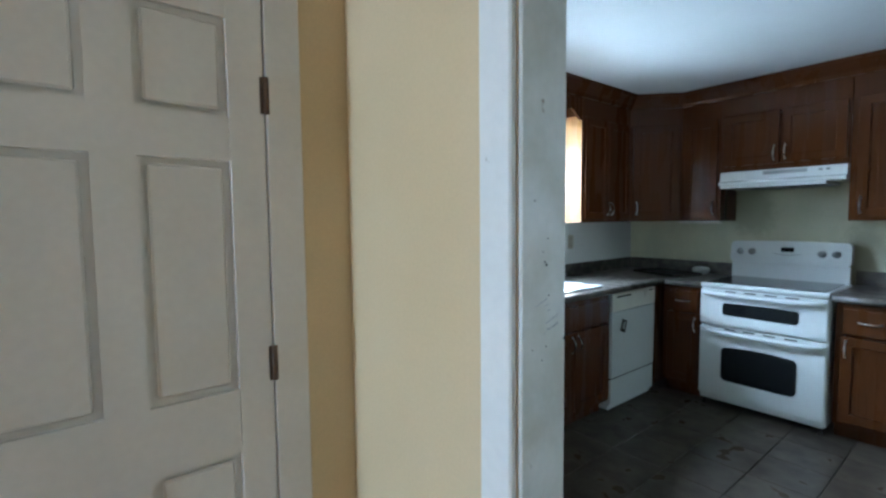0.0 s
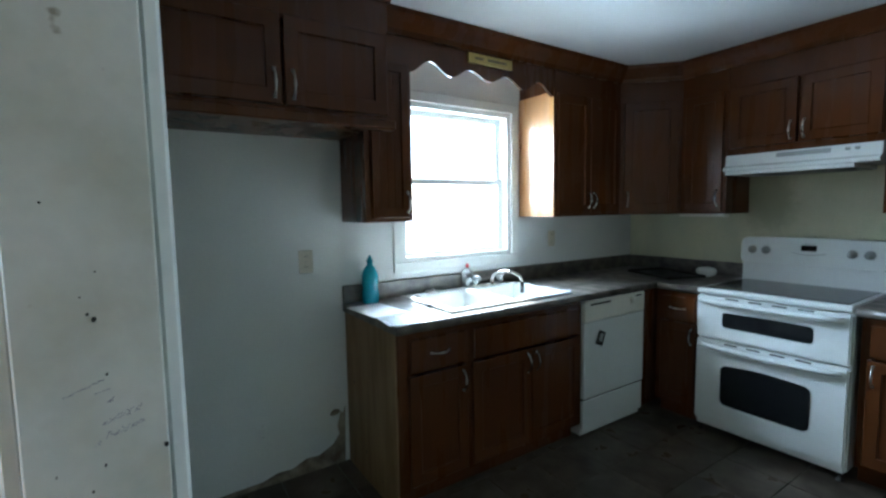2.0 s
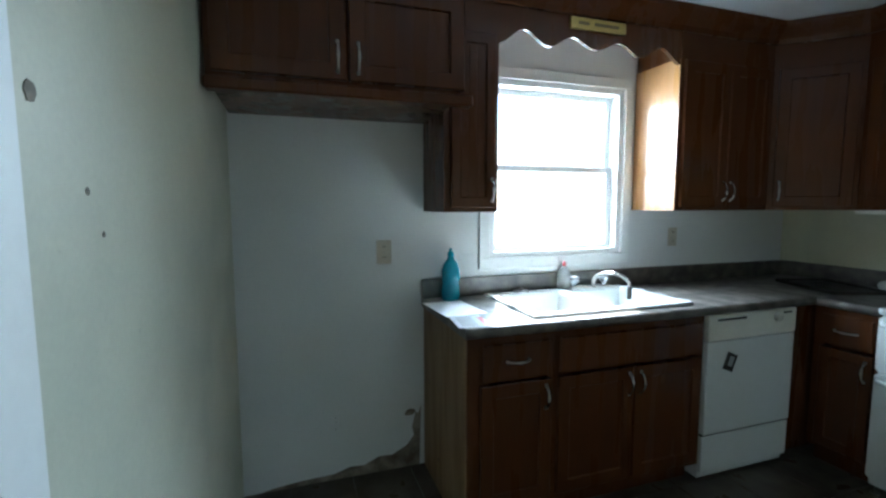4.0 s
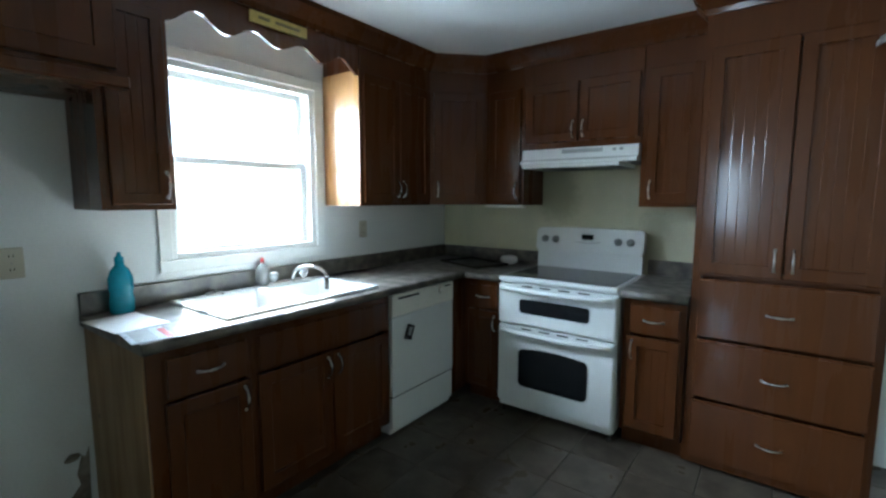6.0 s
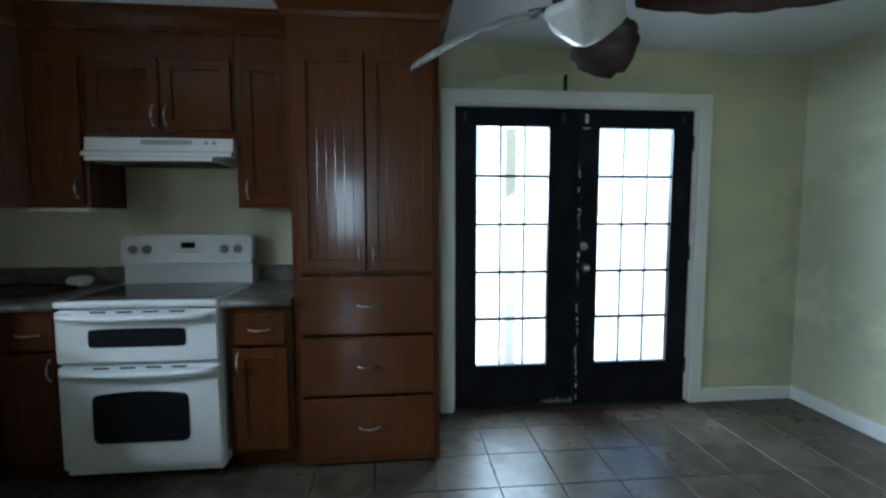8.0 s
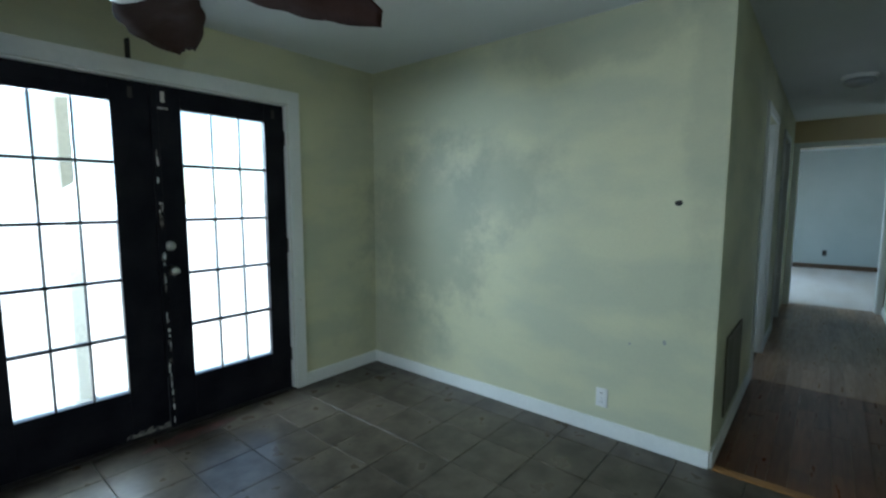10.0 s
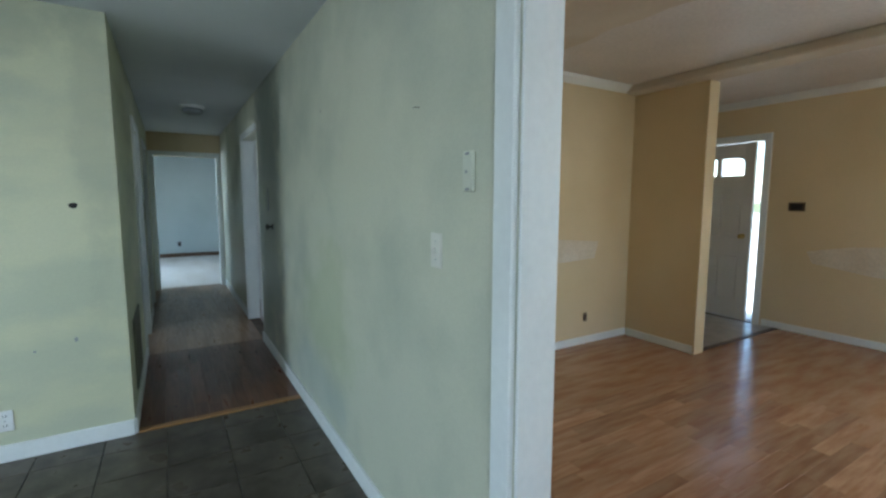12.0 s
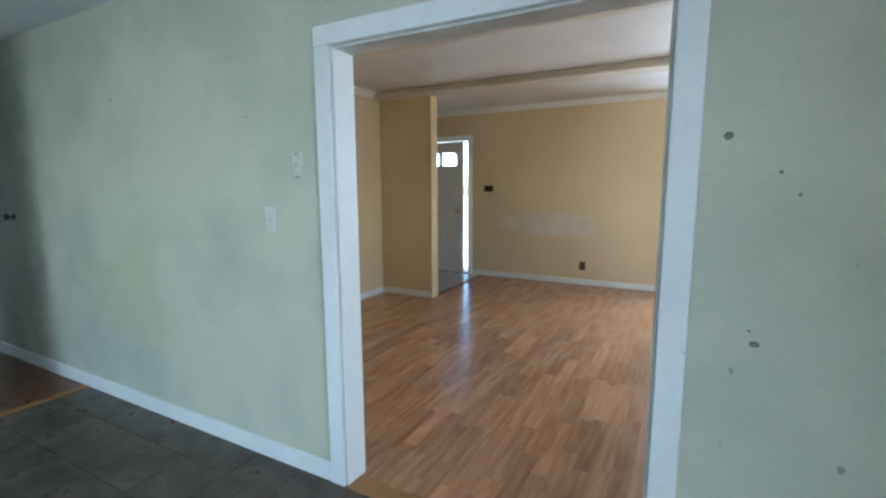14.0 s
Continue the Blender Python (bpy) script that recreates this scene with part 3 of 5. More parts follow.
# ---- doors ----
def panel_door(name, m, w, h, label, material, rows, thick=0.035, lights=(), kind="structure", s=0.115, ms=0.10):
    """A six-panel door leaf: hinge edge at local x = 0, front at y = 0 facing -y."""
    d = thing(name, m, label, "door")
    d["kind"] = kind
    bm = bmesh.new()
    mid = w / 2
    box(bm, 0, s, 0, thick, 0, h, 0.002)
    box(bm, w - s, w, 0, thick, 0, h, 0.002)
    zs = [0.0]
    for z0, z1 in rows:
        zs += [z0, z1]
    zs.append(h)
    for i in range(0, len(zs), 2):
        box(bm, s, w - s, 0, thick, zs[i], zs[i + 1])
    for z0, z1 in rows:
        mh = (0.05 if (z0, z1) in lights else ms) / 2
        box(bm, mid - mh, mid + mh, 0, thick, z0, z1)
    part("frame", bm, material, d)
    for z0, z1 in rows:
        mh = (0.05 if (z0, z1) in lights else ms) / 2
        for x0, x1 in ((s, mid - mh), (mid + mh, w - s)):
            q = bmesh.new()
            if (z0, z1) in lights:
                box(q, x0, x1, 0.016, 0.02, z0, z1)
                part("pane", q, M_GLASS, d).visible_shadow = False
                c = bmesh.new()
                ex, ix = (x0, x1) if x0 < mid - 0.06 else (x1, x0)
                prism(c, [(ex, z1), (ex + (ix - ex) * 0.3, z1), (ex + (ix - ex) * 0.1, z1 - 0.015), (ex, z1 - 0.05)], 0.002, thick - 0.002)
                part("arch_corner", c, material, d)
                continue
            box(q, x0, x1, 0.013, thick - 0.013, z0, z1)
            box(q, x0 + 0.016, x1 - 0.016, 0.003, 0.013, z0 + 0.016, z1 - 0.016, 0.007)
            part("panel", q, material, d)
    return d


SIX = [(0.23, 0.77), (0.93, 1.585), (1.68, 1.89)]
cd = panel_door("door_1", Matrix.Translation((1.187, CDY0 + 0.004, 0.008)) @ Matrix.Rotation(radians(90), 4, "Z"), 0.634, 2.02,
                "white six-panel closet door, closed", M_DOORW, [(0.2, 0.815), (0.977, 1.547), (1.652, 1.885)], s=0.085, ms=0.083)
for z in (1.03, 1.715, 0.25):
    h = bmesh.new()
    tube(h, [(0.637, -0.006, z - 0.045), (0.637, -0.006, z + 0.045)], 0.007)
    box(h, 0.624, 0.646, -0.003, 0.004, z - 0.045, z + 0.045)
    part("hinge", h, M_BROWNPLATE, cd, "rusty brown hinge")
board("trim", [(1.17, 1.188, CDY1, CDY1 + 0.092, 0, 2.04), (1.17, 1.188, CDY0 - 0.075, CDY0, 0, 2.04), (1.17, 1.188, CDY0 - 0.075, CDY1 + 0.092, 2.04, 2.11)],
      "white painted closet door casing", "trim", M_DOORW)


def knob(parent, x, z, m=M_CHROME, y=0.0, r=0.027, label="round metal door knob", name="door_knob"):
    bm = bmesh.new()
    lathe(bm, [(0.03, 0), (0.03, 0.006), (0.011, 0.01), (0.011, 0.03), (r, 0.038), (r * 1.02, 0.05), (r * 0.8, 0.062), (0.004, 0.066)], 16)
    bm.transform(Matrix.Translation((x, y, z)) @ Matrix.Rotation(radians(90), 4, "X"))
    return part(name, bm, m, parent, label)


def french_leaf(name, x0, w, gx0, gx1, label):
    """A black door leaf with fifteen lights; its front faces the room."""
    d = thing(name, Matrix.Translation((x0, 0.035, 0.012)), label, "door")
    d["kind"] = "structure"
    h, th, g0, g1 = 2.02, 0.042, 0.285, 1.895
    a, b = gx0 - x0, gx1 - x0
    part("stile", B((0, a, 0, th, 0, h, 0.002)), M_BLACKPAINT, d)
    part("stile", B((b, w, 0, th, 0, h, 0.002)), M_BLACKPAINT, d)
    part("rail", B((a, b, 0, th, 0, g0, 0.002)), M_BLACKPAINT, d)
    part("rail", B((a, b, 0, th, g1, h, 0.002)), M_BLACKPAINT, d)
    for i in (1, 2):
        x = a + (b - a) * i / 3
        part("muntin", B((x - 0.006, x + 0.006, 0.006, th - 0.006, g0, g1, 0.003)), M_STEEL, d, "grey upright glazing bar")
    for k in range(1, 5):
        z = g0 + (g1 - g0) * k / 5
        part("muntin", B((a, b, 0.004, th - 0.004, z - 0.009, z + 0.009, 0.003)), M_BLACKPAINT, d)
    for i in range(3):
        for k in range(5):
            xa, xb = a + (b - a) * i / 3 + (0.006 if i else 0), a + (b - a) * (i + 1) / 3 - (0.006 if i < 2 else 0)
            za, zb = g0 + (g1 - g0) * k / 5 + 0.009, g0 + (g1 - g0) * (k + 1) / 5 - 0.009
            p = part("pane", B((xa, xb, 0.019, 0.023, za, zb)), M_GLASS, d)
            p.visible_shadow = False
    return d


XM = 3.765
fl = french_leaf("door_2", FX0 + 0.012, XM - FX0 - 0.014, 3.085, 3.572, "black painted french door leaf with fifteen lights, closed")
fr_ = french_leaf("door_3", XM + 0.002, FX1 - XM - 0.014, 3.922, 4.444, "black painted french door leaf with lock, closed")
knob(fr_, 0.055, 0.955, r=0.03, label="worn satin nickel door knob")
dbolt = bmesh.new()
lathe(dbolt, [(0.03, 0), (0.03, 0.008), (0.024, 0.016), (0.004, 0.018)], 16)
box(dbolt, -0.006, 0.006, -0.018, 0.018, 0.016, 0.034, 0.002)
dbolt.transform(Matrix.Translation((0.055, 0, 1.10)) @ Matrix.Rotation(radians(90), 4, "X"))
part("deadbolt", dbolt, M_CHROME, fr_, "satin nickel deadbolt")
ast = bmesh.new()
box(ast, 0.0, 0.03, -0.012, 0.0, 0.0, 0.32, 0.002)
box(ast, -0.008, 0.03, -0.012, 0.0, 0.321, 2.01, 0.002)
part("astragal", ast, M_BLACKPAINT, fr_)
rng = random.Random(5)
for k in range(44):
    z = rng.uniform(0.03, 1.66)
    hgt, wid = rng.uniform(0.02, 0.075), rng.uniform(0.006, 0.02)
    xo = rng.uniform(0.001, 0.028 - wid)
    q = bmesh.new()
    prism(q, [(xo + wid * (0.5 + 0.5 * math.cos(a) * rng.uniform(0.5, 1)), z + hgt / 2 * math.sin(a) * rng.uniform(0.6, 1)) for a in [i * math.pi / 4 for i in range(8)]], -0.0132, -0.012)
    part("paint_chip", q, M_PEEL if k % 2 else M_TRIM, fr_, "bare patch where paint has peeled")
for leaf, xs_ in ((fl, (0.07, 0.73)), (fr_, (0.06, 0.74))):
    for x in xs_:
        part("bolt_plate", B((x - 0.011, x + 0.011, -0.006, 0, 1.925, 1.985, 0.002)), M_PLASTIC if x < 0.1 and leaf is fr_ else M_DARKMETAL, leaf, "small slide bolt plate")
part("bolt_plate", B((0.02, 0.085, -0.005, 0, 1.885, 1.897)), M_CHROME, fr_, "thin metal bolt")
for k in range(5):
    q = bmesh.new()
    x = 0.60 + k * 0.045
    prism(q, [(x, 0.01), (x + 0.05, 0.01), (x + 0.045, 0.03 + 0.012 * (k % 3)), (x + 0.02, 0.04), (x + 0.004, 0.025)], -0.0015, 0)
    part("paint_chip", q, M_PEEL, fl, "worn pale scuff at the door's foot")
for z in (0.25, 1.05, 1.80):
    h = bmesh.new()
    tube(h, [(FX1 - XM - 0.012, -0.008, z - 0.05), (FX1 - XM - 0.012, -0.008, z + 0.05)], 0.008)
    part("hinge", h, M_DARKMETAL, fr_)
board("trim", [(FX0 - 0.085, FX0, -0.018, 0, 0, FZ), (FX1, FX1 + 0.088, -0.018, 0, 0, FZ), (FX0 - 0.085, FX1 + 0.088, -0.018, 0, FZ, FZ + 0.092),
               (FX0, FX0 + 0.011, 0, T, 0, FZ), (FX1 - 0.011, FX1, 0, T, 0, FZ), (FX0, FX1, 0, T, FZ - 0.011, FZ), ], "white painted french door casing", "trim", bevel=0.003)
board("trim", [(FX0, FX1, -0.005, T, -0.012, 0.010)], "worn aluminium door threshold", "trim", M_DARKMETAL)
hk = thing("door_stop", Matrix.Translation((3.66, -0.0, FZ + 0.095)), "small dark metal hook plate above the doors", "hook")
part("plate", B((-0.012, 0.012, -0.012, 0, 0, 0.10, 0.003)), M_DARKMETAL, hk)
part("hook", tube(bmesh.new(), [(0, -0.01, 0.08), (0, -0.025, 0.085), (0, -0.028, 0.10)], 0.005), M_DARKMETAL, hk)

# front door, ajar
fd = panel_door("door_4", Matrix.Translation((LDX1 - 0.012, LS - 0.04, 0.02)) @ Matrix.Rotation(radians(180 - 6), 4, "Z"), 0.825, 2.02,
                "white panelled front door with glazed lights, ajar", M_DOORW, [(0.22, 0.75), (0.95, 1.45), (1.66, 1.86)], lights=[(1.66, 1.86)])
knob(fd, 0.74, 0.97, M_BRASS, r=0.026, label="brass door knob")
board("trim", [(LDX0 - 0.07, LDX0, LS, LS + 0.018, 0, 2.06), (LDX1, LDX1 + 0.07, LS, LS + 0.018, 0, 2.06), (LDX0 - 0.07, LDX1 + 0.07, LS, LS + 0.018, 2.06, 2.13),
               (LDX0, LDX0 + 0.01, LS - T, LS, 0, 2.06), (LDX0, LDX1, LS - T, LS, 2.05, 2.06)], "white painted front door casing", "trim")
board("trim", [(LDX0, LDX1, LS - T, LS + 0.01, -0.012, 0.014)], "dark front door threshold", "trim", M_BROWNPLATE)
# open bathroom door inside its doorway
bd = panel_door("door_5", Matrix.Translation((BX1 - 0.02, YL - 0.01, 0.01)) @ Matrix.Rotation(radians(-97), 4, "Z"), 0.74, 2.02, "pale blue-white bathroom door, standing open", M_DOORW, SIX)
knob(bd, 0.68, 0.95, M_DARKMETAL)


# ---- windows ----
def sash_window(name, m, w, h, depth, label, cased=0.06, stool=True):
    """Double-hung window: opening from local (0, 0) to (w, h), inner wall face at y = 0, outside at +y."""
    d = thing(name, m, label, "window")
    d["kind"] = "structure"
    c = cased
    for b in ((-c, 0, -0.018, 0, 0, h), (w, w + c, -0.018, 0, 0, h), (-c, w + c, -0.018, 0, h, h + c)):
        part("casing", B((*b, 0.003)), M_TRIM, d)
    part("window_sill", B((-c if not stool else -c - 0.02, w + c if not stool else w + c + 0.02, -0.018 if not stool else -0.04, 0, -c if not stool else -0.03, 0, 0.003)), M_TRIM, d)
    for b in ((0, 0.03, 0, depth, 0, h), (w - 0.03, w, 0, depth, 0, h), (0.03, w - 0.03, 0, depth, h - 0.03, h), (0.03, w - 0.03, 0, depth, 0, 0.03)):
        part("window_frame", B((*b, 0.002)), M_WPLASTIC, d)
    mz = h * 0.515
    for y, z0, z1 in ((0.055, 0.03, mz + 0.018), (0.085, mz - 0.018, h - 0.03)):
        for b in ((0.03, 0.065, y, y + 0.025, z0, z1), (w - 0.065, w - 0.03, y, y + 0.025, z0, z1), (0.065, w - 0.065, y, y + 0.025, z0, z0 + 0.036), (0.065, w - 0.065, y, y + 0.025, z1 - 0.036, z1)):
            part("sash_rail", B((*b, 0.003)), M_WPLASTIC, d)
        part("pane", B((0.065, w - 0.065, y + 0.010, y + 0.014, z0 + 0.036, z1 - 0.036)), M_GLASS, d).visible_shadow = False
    part("latch", B((w * 0.3 - 0.03, w * 0.3 + 0.03, 0.04, 0.056, mz + 0.018, mz + 0.032, 0.003)), M_WPLASTIC, d)
    return d


west = lambda x, y: Matrix.Translation((x, y, 0)) @ Matrix.Rotation(radians(90), 4, "Z")
sash_window("window_1", west(0, WY0) @ Matrix.Translation((0, 0, WZ0)), WY1 - WY0, WZ1 - WZ0, T, "white double-hung kitchen window over the sink", stool=False)
sash_window("window_2", Matrix.Translation((LWX1, LS, LWZ0)) @ Matrix.Rotation(radians(180), 4, "Z"), LWX1 - LWX0, LWZ1 - LWZ0, T, "white double-hung living room window", cased=0.07)
# Unseen window, added around the west fill lamp.
sash_window("fill_window", west(0, PY0) @ Matrix.Translation((0, 0, PZ0)), PY1 - PY0, PZ1 - PZ0, T, "wide white living room window, unseen, added to let in light", cased=0.07)


# ---- cabinets ----
def bow_handle(parent, x, z, upright=True, y=0.0, length=0.10, name="handle"):
    pts = []
    for k in range(9):
        u = k / 8
        a = (u - 0.5) * length
        o = -0.004 - 0.026 * math.sin(math.pi * u) ** 0.6
        pts.append((x, y + o, z + a) if upright else (x + a, y + o, z))
    rs = [0.006, 0.0045, 0.004, 0.005, 0.0065, 0.005, 0.004, 0.0045, 0.006]
    bm = tube(bmesh.new(), pts, rs, 8)
    for s in (-0.5, 0.5):
        c = (x, y - 0.002, z + s * length) if upright else (x + s * length, y - 0.002, z)
        box(bm, c[0] - 0.006, c[0] + 0.006, y - 0.008, y, c[2] - 0.006, c[2] + 0.006, 0.002)
    return part(name, bm, M_CHROME, parent, "brushed chrome bow handle")


def ring(bm, x0, x1, z0, z1, s, y0, y1, b=0.003):
    """A flat frame in one piece, its front edges eased."""
    def loop(i, y):
        return [bm.verts.new(p) for p in ((x0 + i, y, z0 + i), (x1 - i, y, z0 + i), (x1 - i, y, z1 - i), (x0 + i, y, z1 - i))]
    loops = [loop(0, y1), loop(0, y0 + b), loop(b, y0), loop(s - b, y0), loop(s, y0 + b), loop(s, y1)]
    fs = []
    for a, c_ in zip(loops, loops[1:] + loops[:1]):
        for k in range(4):
            fs.append(bm.faces.new((a[k], a[(k + 1) % 4], c_[(k + 1) % 4], c_[k])))
    bmesh.ops.recalc_face_normals(bm, faces=fs)
    return bm


def cab_door(parent, x0, x1, z0, z1, handle=None, hz=None, y=-0.02, beads=True, material=None):
    """A framed door with a recessed beadboard panel; the face frame's front is y = 0."""
    s = min(0.058, (x1 - x0) * 0.22)
    d = part("door", ring(bmesh.new(), x0, x1, z0, z1, s, y, -0.001), material or M_WOOD, parent)
    w = x1 - x0 - 2 * s
    xa = x0 + s
    g, n = 0.0022, max(2, round(w / 0.042)) if beads else 1
    prof = [(xa + w, -0.001), (xa, -0.001), (xa, y + 0.009)]
    for k in range(1, n):
        c0 = xa + w * k / n
        prof += [(c0 - g, y + 0.009), (c0, y + 0.0102), (c0 + g, y + 0.009)]
    prof.append((xa + w, y + 0.009))
    bm = bmesh.new()
    prism(bm, prof, z0 + s, z1 - s, "z")
    part("panel", bm, material or M_WOOD, d)
    if handle is not None:
        bow_handle(d, handle, hz, True, y)
    return d


def drawer_front(parent, x0, x1, z0, z1, handle=True, y=-0.02):
    bm = bmesh.new()
    box(bm, x0, x1, y, -0.001, z0, z1, 0.009, 3)
    d = part("drawer_front", bm, M_WOOD, parent)
    if handle:
        bow_handle(d, (x0 + x1) / 2, (z0 + z1) / 2, False, y)
    return d


def carcass(parent, w, d, z0, z1, toe=False, st=None, zr=None):
    """A cabinet's body; with st and zr its front is open behind a face frame of two stiles and two rails."""
    zb = 0.10 if toe else z0
    y0 = 0.05 if st else 0.0
    bm = bmesh.new()
    if toe:
        box(bm, 0, w, 0.07, d, 0.0, 0.10)
    box(bm, 0, w, y0, d, zb, z1, 0.0 if st else 0.002)
    body = part("body", bm, M_WOOD, parent)
    if st:
        part("stile", B((0, st[0], 0, y0, zb, z1)), M_WOOD, parent)
        part("stile", B((w - st[1], w, 0, y0, zb, z1)), M_WOOD, parent)
        part("rail", B((st[0], w - st[1], 0, y0, zb, zr[0])), M_WOOD, parent)
        if z1 - zr[1] > 0.002:
            part("rail", B((st[0], w - st[1], 0, y0, zr[1], z1)), M_WOOD, parent)
    return body


UZ0, UZ1, UTOP = 1.37, 2.16, 2.405
CT = 0.915
# uppers on the window wall
c = thing("wall_cabinet", west(0.62, -3.52), "cherry-stained cabinet over the empty fridge space", "cabinet", "wall cabinets")
carcass(c, 0.895, 0.615, 1.812, UTOP, st=(0.032, 0.027), zr=(1.842, UZ1 - 0.012))
part("bottom_ledge", B((-0.002, 0.91, -0.035, 0.02, 1.77, 1.811, 0.006)), M_WOOD, c)
cab_door(c, 0.02, 0.445, 1.83, UZ1, 0.415, 1.905, beads=False)
cab_door(c, 0.455, 0.88, 1.83, UZ1, 0.485, 1.905, beads=False)
c = thing("wall_cabinet", west(0.33, -2.62), "narrow cherry-stained wall cabinet beside the window", "cabinet", "wall cabinets")
carcass(c, 0.265, 0.325, UZ0, UTOP, st=(0.042, 0.032), zr=(UZ0 + 0.032, UZ1 - 0.012))
cab_door(c, 0.03, 0.245, UZ0 + 0.02, UZ1, 0.225, 1.47)
c = thing("wall_cabinet", west(0.33, -1.30), "two-door cherry-stained wall cabinet beside the window", "cabinet", "wall cabinets")
carcass(c, 0.675, 0.325, UZ0, UTOP, st=(0.032, 0.032), zr=(UZ0 + 0.032, UZ1 - 0.012))
part("side_panel", B((-0.006, 0.0, 0.003, 0.325, UZ0, 2.17)), M_HONEY, c, "honey-coloured varnished cabinet side")
cab_door(c, 0.02, 0.335, UZ0 + 0.02, UZ1, 0.31, 1.475, beads=False)
cab_door(c, 0.34, 0.655, UZ0 + 0.02, UZ1, 0.365, 1.475, beads=False)
# diagonal corner
c = thing("corner_cabinet", Matrix.Translation((0.33, -0.62, 0)) @ Matrix.Rotation(radians(45), 4, "Z"), "diagonal cherry-stained corner wall cabinet", "cabinet")
dw_ = math.hypot(0.29, 0.29)
bm = bmesh.new()
inv = c.matrix_basis.inverted()
pl = [inv @ Vector((x, y, 0)) for x, y in ((0.33, -0.62), (0.62, -0.33), (0.62, -0.004), (0.004, -0.004), (0.004, -0.62))]
prism(bm, [(p.x, p.y) for p in pl], UZ0, UTOP, "z")
part("body", bm, M_WOOD, c)
cab_door(c, 0.025, dw_ - 0.025, UZ0 + 0.02, UZ1, 0.05, 1.48, beads=False)
# uppers on the stove wall
c = thing("wall_cabinet", Matrix.Translation((0.622, -0.33, 0)), "narrow cherry-stained beadboard wall cabinet", "cabinet", "wall cabinets")
carcass(c, 0.302, 0.325, UZ0, UTOP, st=(0.042, 0.034), zr=(UZ0 + 0.032, UZ1 - 0.012))
cab_door(c, 0.03, 0.28, UZ0 + 0.02, UZ1, 0.255, 1.475)
part("light_lip", B((0.0, 0.30, -0.016, 0.06, UZ0 - 0.020, UZ0 - 0.001, 0.003)), M_PLASTIC, c, "pale edge strip under the cabinet")
c = thing("wall_cabinet", Matrix.Translation((0.926, -0.33, 0)), "two-door cherry-stained cabinet over the hood", "cabinet", "wall cabinets")
carcass(c, 0.762, 0.325, 1.745, UTOP, st=(0.027, 0.027), zr=(1.797, UZ1 - 0.012))
cab_door(c, 0.015, 0.375, 1.785, UZ1, 0.348, 1.86, beads=False)
cab_door(c, 0.387, 0.747, 1.785, UZ1, 0.414, 1.86, beads=False)
c = thing("wall_cabinet", Matrix.Translation((1.69, -0.33, 0)), "narrow cherry-stained wall cabinet beside the pantry", "cabinet", "wall cabinets")
carcass(c, 0.335, 0.325, UZ0, UTOP, st=(0.047, 0.037), zr=(UZ0 + 0.032, UZ1 - 0.012))
cab_door(c, 0.035, 0.31, UZ0 + 0.02, UZ1, 0.06, 1.47)
# pantry
c = thing("pantry_cabinet", Matrix.Translation((2.033, -0.60, 0)), "tall cherry-stained pantry with two doors over three drawers", "cabinet")
PW = 0.746
carcass(c, PW, 0.595, 0.02, UTOP, st=(0.042, 0.037), zr=(0.072, 2.128))
part("rail", B((0.042, PW - 0.037, 0, 0.05, 1.030, 1.060)), M_WOOD, c)
cab_door(c, 0.03, PW / 2 - 0.004, 1.045, 2.14, PW / 2 - 0.035, 1.13)
cab_door(c, PW / 2 + 0.004, PW - 0.03, 1.045, 2.14, PW / 2 + 0.035, 1.13)
for z0, z1 in ((0.716, 1.018), (0.392, 0.702), (0.06, 0.378)):
    drawer_front(c, 0.03, PW - 0.025, z0, z1, y=-0.024)
crown = [(0, 2.30), (0.012, 2.30), (0.018, 2.325), (0.05, 2.365), (0.07, 2.385), (0.075, 2.408), (0, 2.408)]
part("crown", sweep(bmesh.new(), crown, [(-0.001, 0.27), (-0.001, -0.001), (PW + 0.001, -0.001), (PW + 0.001, 0.59)]), M_WOOD, c)
# crown along the other cabinets
kc = thing("crown_moulding", Matrix.Identity(4), "dark cherry-stained crown moulding over the wall cabinets", "moulding")
part("moulding", sweep(bmesh.new(), crown, [(0.621, -3.525), (0.621, -2.624), (0.331, -2.624), (0.331, -0.62), (0.62, -0.331), (2.03, -0.331)]), M_WOOD, kc)
# scalloped valance
val = thing("window_valance", west(0.33, -2.354), "scalloped dark wood valance above the sink window", "valance")
VW = 1.052
pts = [(0, 2.40), (VW, 2.40)]
N = 72
for k in range(N + 1):
    u = 1 - k / N
    a = abs(2 * u - 1)
    z = 2.135 + 0.075 * (0.5 + 0.5 * math.cos(math.pi * (a * 4.0 + 1.0))) * (0.55 + 0.45 * a) + 0.02 * (1 - a)
    pts.append((VW * u, z))
prism_bm = bmesh.new()
prism(prism_bm, pts, 0.003, 0.022)
part("board", prism_bm, M_WOOD, val)
part("cap", B((0, VW, -0.012, 0.003, 2.315, 2.345, 0.004)), M_WOOD, val)
pq = thing("name_plaque", west(0.346, -1.99), "gold plaque with faded lettering on the valance", "plaque")
part("plate", B((0, 0.315, -0.003, 0.012, 2.235, 2.288, 0.002)), M_BRASS, pq)
for a, b in ((0.04, 0.10), (0.13, 0.27)):
    part("lettering", B((a, b, -0.0045, -0.003, 2.255, 2.27)), M_INK, pq, "faded dark lettering")

